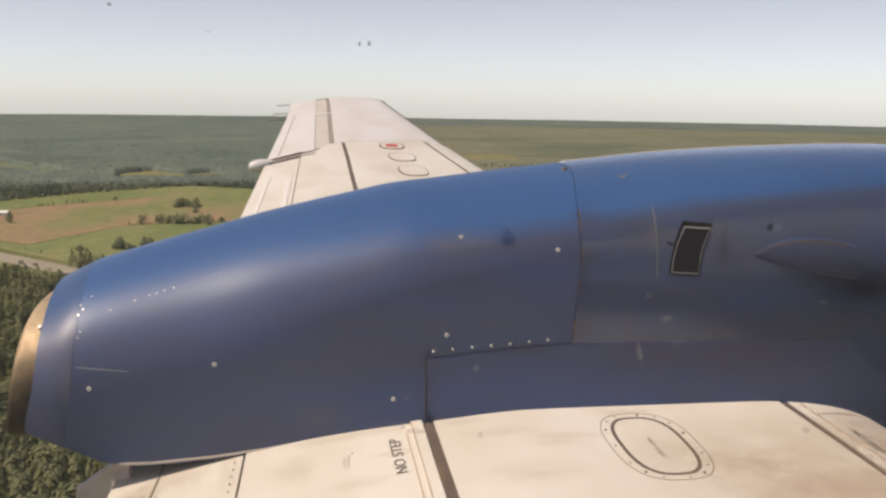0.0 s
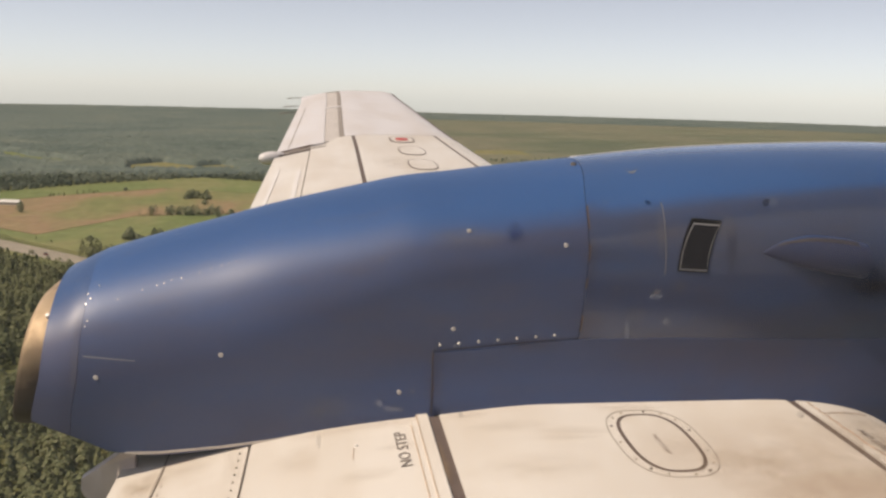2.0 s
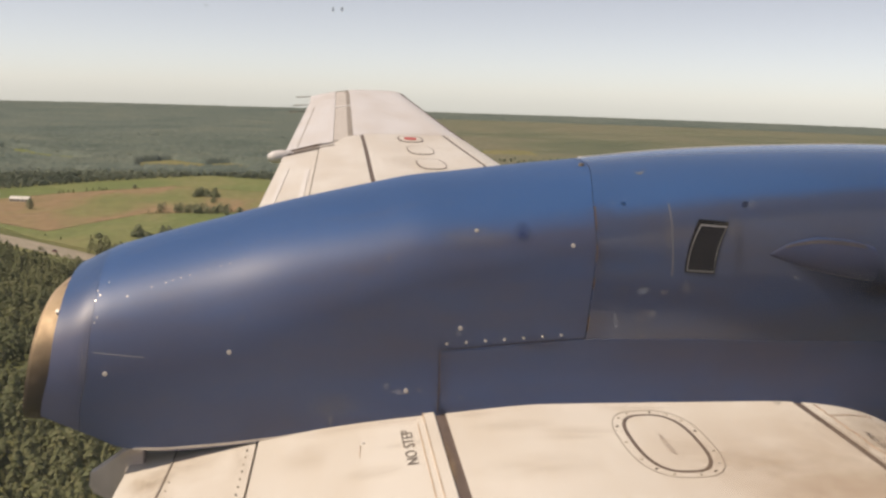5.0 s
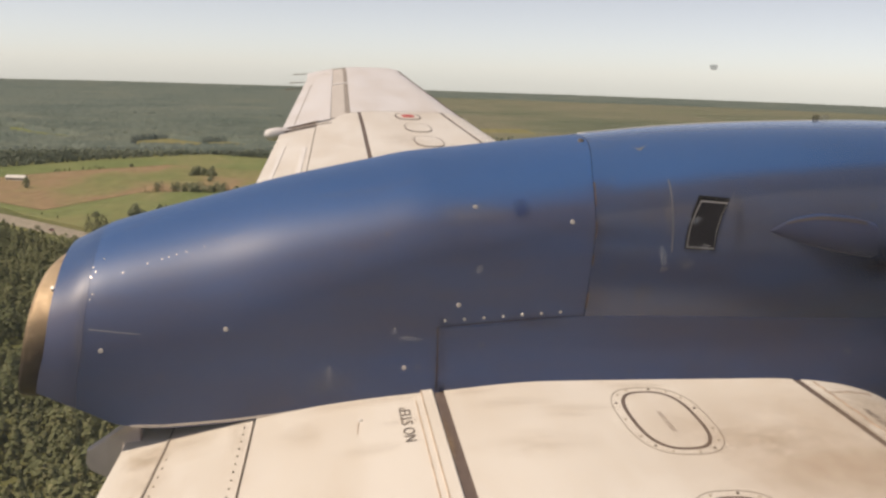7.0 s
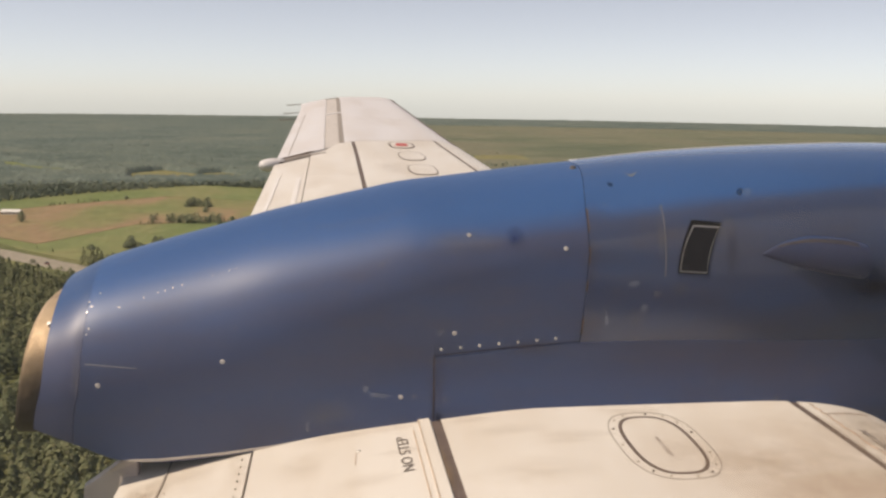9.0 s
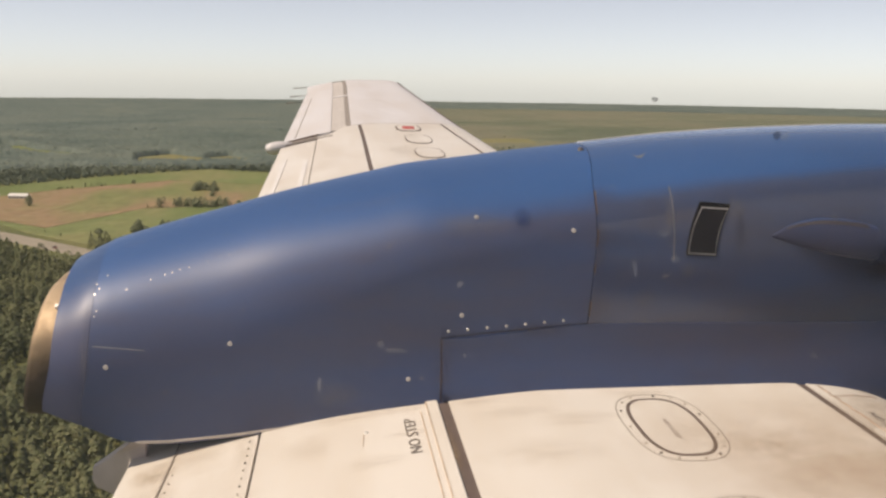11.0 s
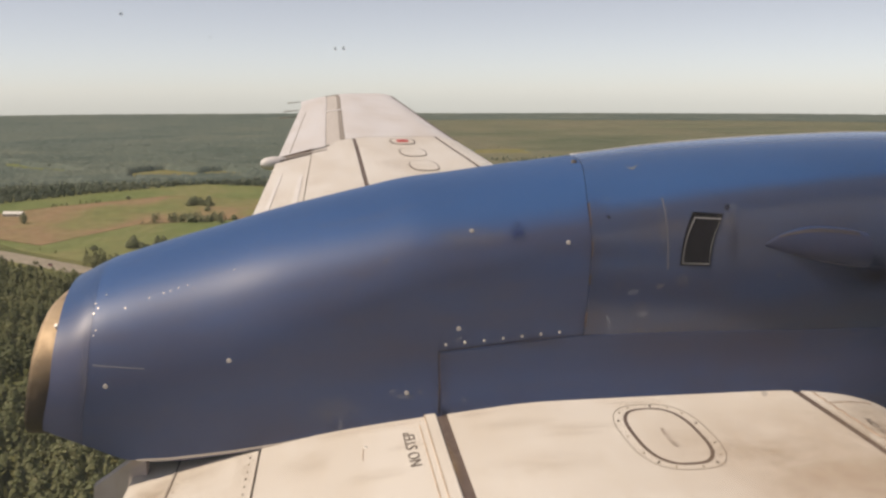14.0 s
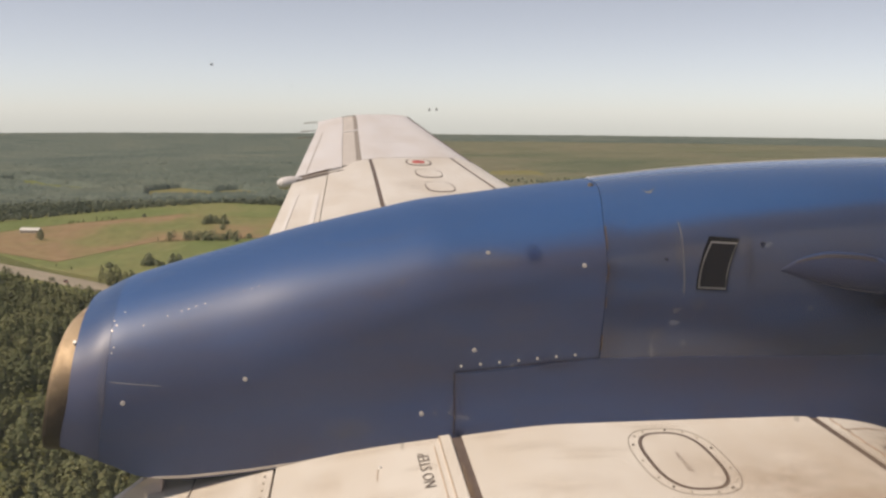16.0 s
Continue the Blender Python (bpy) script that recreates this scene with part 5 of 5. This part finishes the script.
spots += [(-104 + rnd.gauss(0, 8), 1055 + rnd.gauss(0, 9)) for _ in range(14)]
for i, (x, y) in enumerate(spots):
    at = pose(x, y, GROUND, 0, 0, rnd.uniform(0, 360)) @ Matrix.Diagonal((*[rnd.uniform(0.75, 1.1)] * 2, rnd.uniform(0.7, 1.15), 1))
    if i < 3:
        MODELS[i].matrix_basis = at
    else:
        copy_thing(MODELS[i % 3], at)


def grove(name, x, y, rx, ry, n, tall, seed, label):
    """A close stand of trees on open land."""
    rng = np.random.default_rng(seed)
    r, t = np.sqrt(rng.random(n)), rng.uniform(0, 2 * np.pi, n)
    r = r * (1 + 0.25 * np.sin(3 * t + seed))
    wood(name, x + rx * r * np.cos(t), y + ry * r * np.sin(t), 44, 0.75, tall, LEAF_FIELD, label, seed, 0.2, (0.28, 0.42))


grove("grove_middle", -94, 922, 30, 12, 70, (4, 8.5), 61, "close stand of mixed trees in the hay field")


def hedge(name, line, step, wide, tall, seed, label):
    """A loose row of bushes along a field's edge."""
    rng = np.random.default_rng(seed)
    xs, ys = [], []
    for (x0, y0), (x1, y1) in zip(line, line[1:]):
        n = int(math.hypot(x1 - x0, y1 - y0) / step)
        keep = rng.random(n) < 0.75
        t = (np.arange(n) / max(1, n))[keep]
        xs.append(x0 + (x1 - x0) * t + rng.uniform(-wide, wide, len(t)))
        ys.append(y0 + (y1 - y0) * t + rng.uniform(-wide, wide, len(t)))
    wood(name, np.concatenate(xs), np.concatenate(ys), 34, 0.5, tall, LEAF, label, seed, 0.0)


hedge("hedge_near", [(-142, 907), (-60, 926)], 3.0, 2.0, (1.5, 4.5), 31, "loose green hedge between two fields")
hedge("hedge_far", [(-250, 1062), (-205, 1100)], 3.5, 3.5, (1.5, 5), 32, "loose green hedge before the far meadow")
hedge("hedge_moor", [(700, 2290), (850, 2385), (1010, 2490)], 5.0, 3.0, (2, 5), 34, "dark hedge across the moor")
hedge("bushes_clearing", [(318, 1975), (400, 1985), (470, 1965)], 5.0, 5.0, (2, 6), 35, "bushes behind a pale clearing")
hedge("bushes_road", [(-195, 775), (-94, 669), (0, 580)], 22.0, 4.0, (1, 2.6), 33, "scattered bushes beside the road")


def gable_house(name, label, x, y, turn, length, depth, wall, rise, roof_mat, windows):
    house = tagged(new(name), label, "building")
    house.matrix_basis = pose(x, y, GROUND, 0, 0, turn)
    bm = bmesh.new()
    bmesh.ops.create_cube(bm, size=1, matrix=Matrix.Translation((0, 0, wall / 2 - 0.1)) @ Matrix.Diagonal((length, depth, wall + 0.2, 1)))
    for sx in (-1, 1):
        a = [bm.verts.new((sx * length / 2, s * depth / 2, wall)) for s in (-1, 1)] + [bm.verts.new((sx * length / 2, 0, wall + rise))]
        bm.faces.new(a)
    part("wall", bm, BOARD, house, smooth=False)
    bm = bmesh.new()
    for s in (-1, 1):
        rows = [[(sx * (length / 2 + 0.5), s * (depth / 2 + 0.5) * (1 - t), wall - 0.25 + (rise + 0.35) * t) for sx in (-1, 1)] for t in (0, 1)]
        slab(bm, [[(p[0], p[1], p[2] + 0.2) for p in r] for r in rows], rows)
    part("roof", bm, roof_mat, house, smooth=False)
    for k in range(windows):
        wx = (k + 0.5) / windows * length - length / 2
        bm = bmesh.new()
        bmesh.ops.create_cube(bm, size=1, matrix=Matrix.Translation((wx, -depth / 2 - 0.03, wall * 0.55)) @ Matrix.Diagonal((1.2, 0.1, 1.2, 1)))
        part("window", bm, WINDOW_DARK, house, smooth=False)
    return house


gable_house("barn", "long pale barn with a white metal roof in a field", -268, 985, -12, 18, 7, 3.0, 1.8, ROOF_PALE, 5)


def car(x, y, turn):
    """A small saloon car on the road."""
    root = tagged(new("car"), "dark red saloon car driving on the pale road", "car")
    root.matrix_basis = pose(x, y, GROUND + 0.55, 0, 0, turn)
    bm = bmesh.new()
    rows = []
    for px, z0, z1, w in ((-2.2, 0.35, 0.75, 0.78), (-2.0, 0.25, 0.90, 0.86), (-1.0, 0.22, 0.95, 0.88), (1.0, 0.22, 0.92, 0.88), (2.0, 0.25, 0.80, 0.84), (2.2, 0.35, 0.62, 0.76)):
        rows.append([(px, -w, z0), (px, -w, z1 - 0.08), (px, -w + 0.1, z1), (px, w - 0.1, z1), (px, w, z1 - 0.08), (px, w, z0)])
    vs = grid(bm, rows, close=True)
    bm.faces.new(vs[0])
    bm.faces.new(vs[-1])
    part("body", bm, CAR_RED, root)
    bm = bmesh.new()
    rows = [[(px, -w, z) for px in (a, b)] + [(px, w, z) for px in (b, a)] for z, a, b, w in ((0.88, -1.5, 1.1, 0.82), (1.38, -0.95, 0.45, 0.66), (1.42, -0.85, 0.35, 0.6))]
    vs = grid(bm, rows, close=True)
    bm.faces.new(vs[-1])
    part("cabin", bm, WINDOW_DARK, root, "dark glazed cabin")
    for wx in (-1.35, 1.35):
        for wy in (-0.80, 0.80):
            bm = bmesh.new()
            bmesh.ops.create_cone(bm, cap_ends=True, segments=16, radius1=0.32, radius2=0.32, depth=0.2, matrix=Matrix.Translation((wx, wy, 0.32)) @ pose(0, 0, 0, 90, 0, 0))
            part("wheel", bm, BLACK, root, smooth=False)
    return root


car(-168.4, 696.8, -46.4)
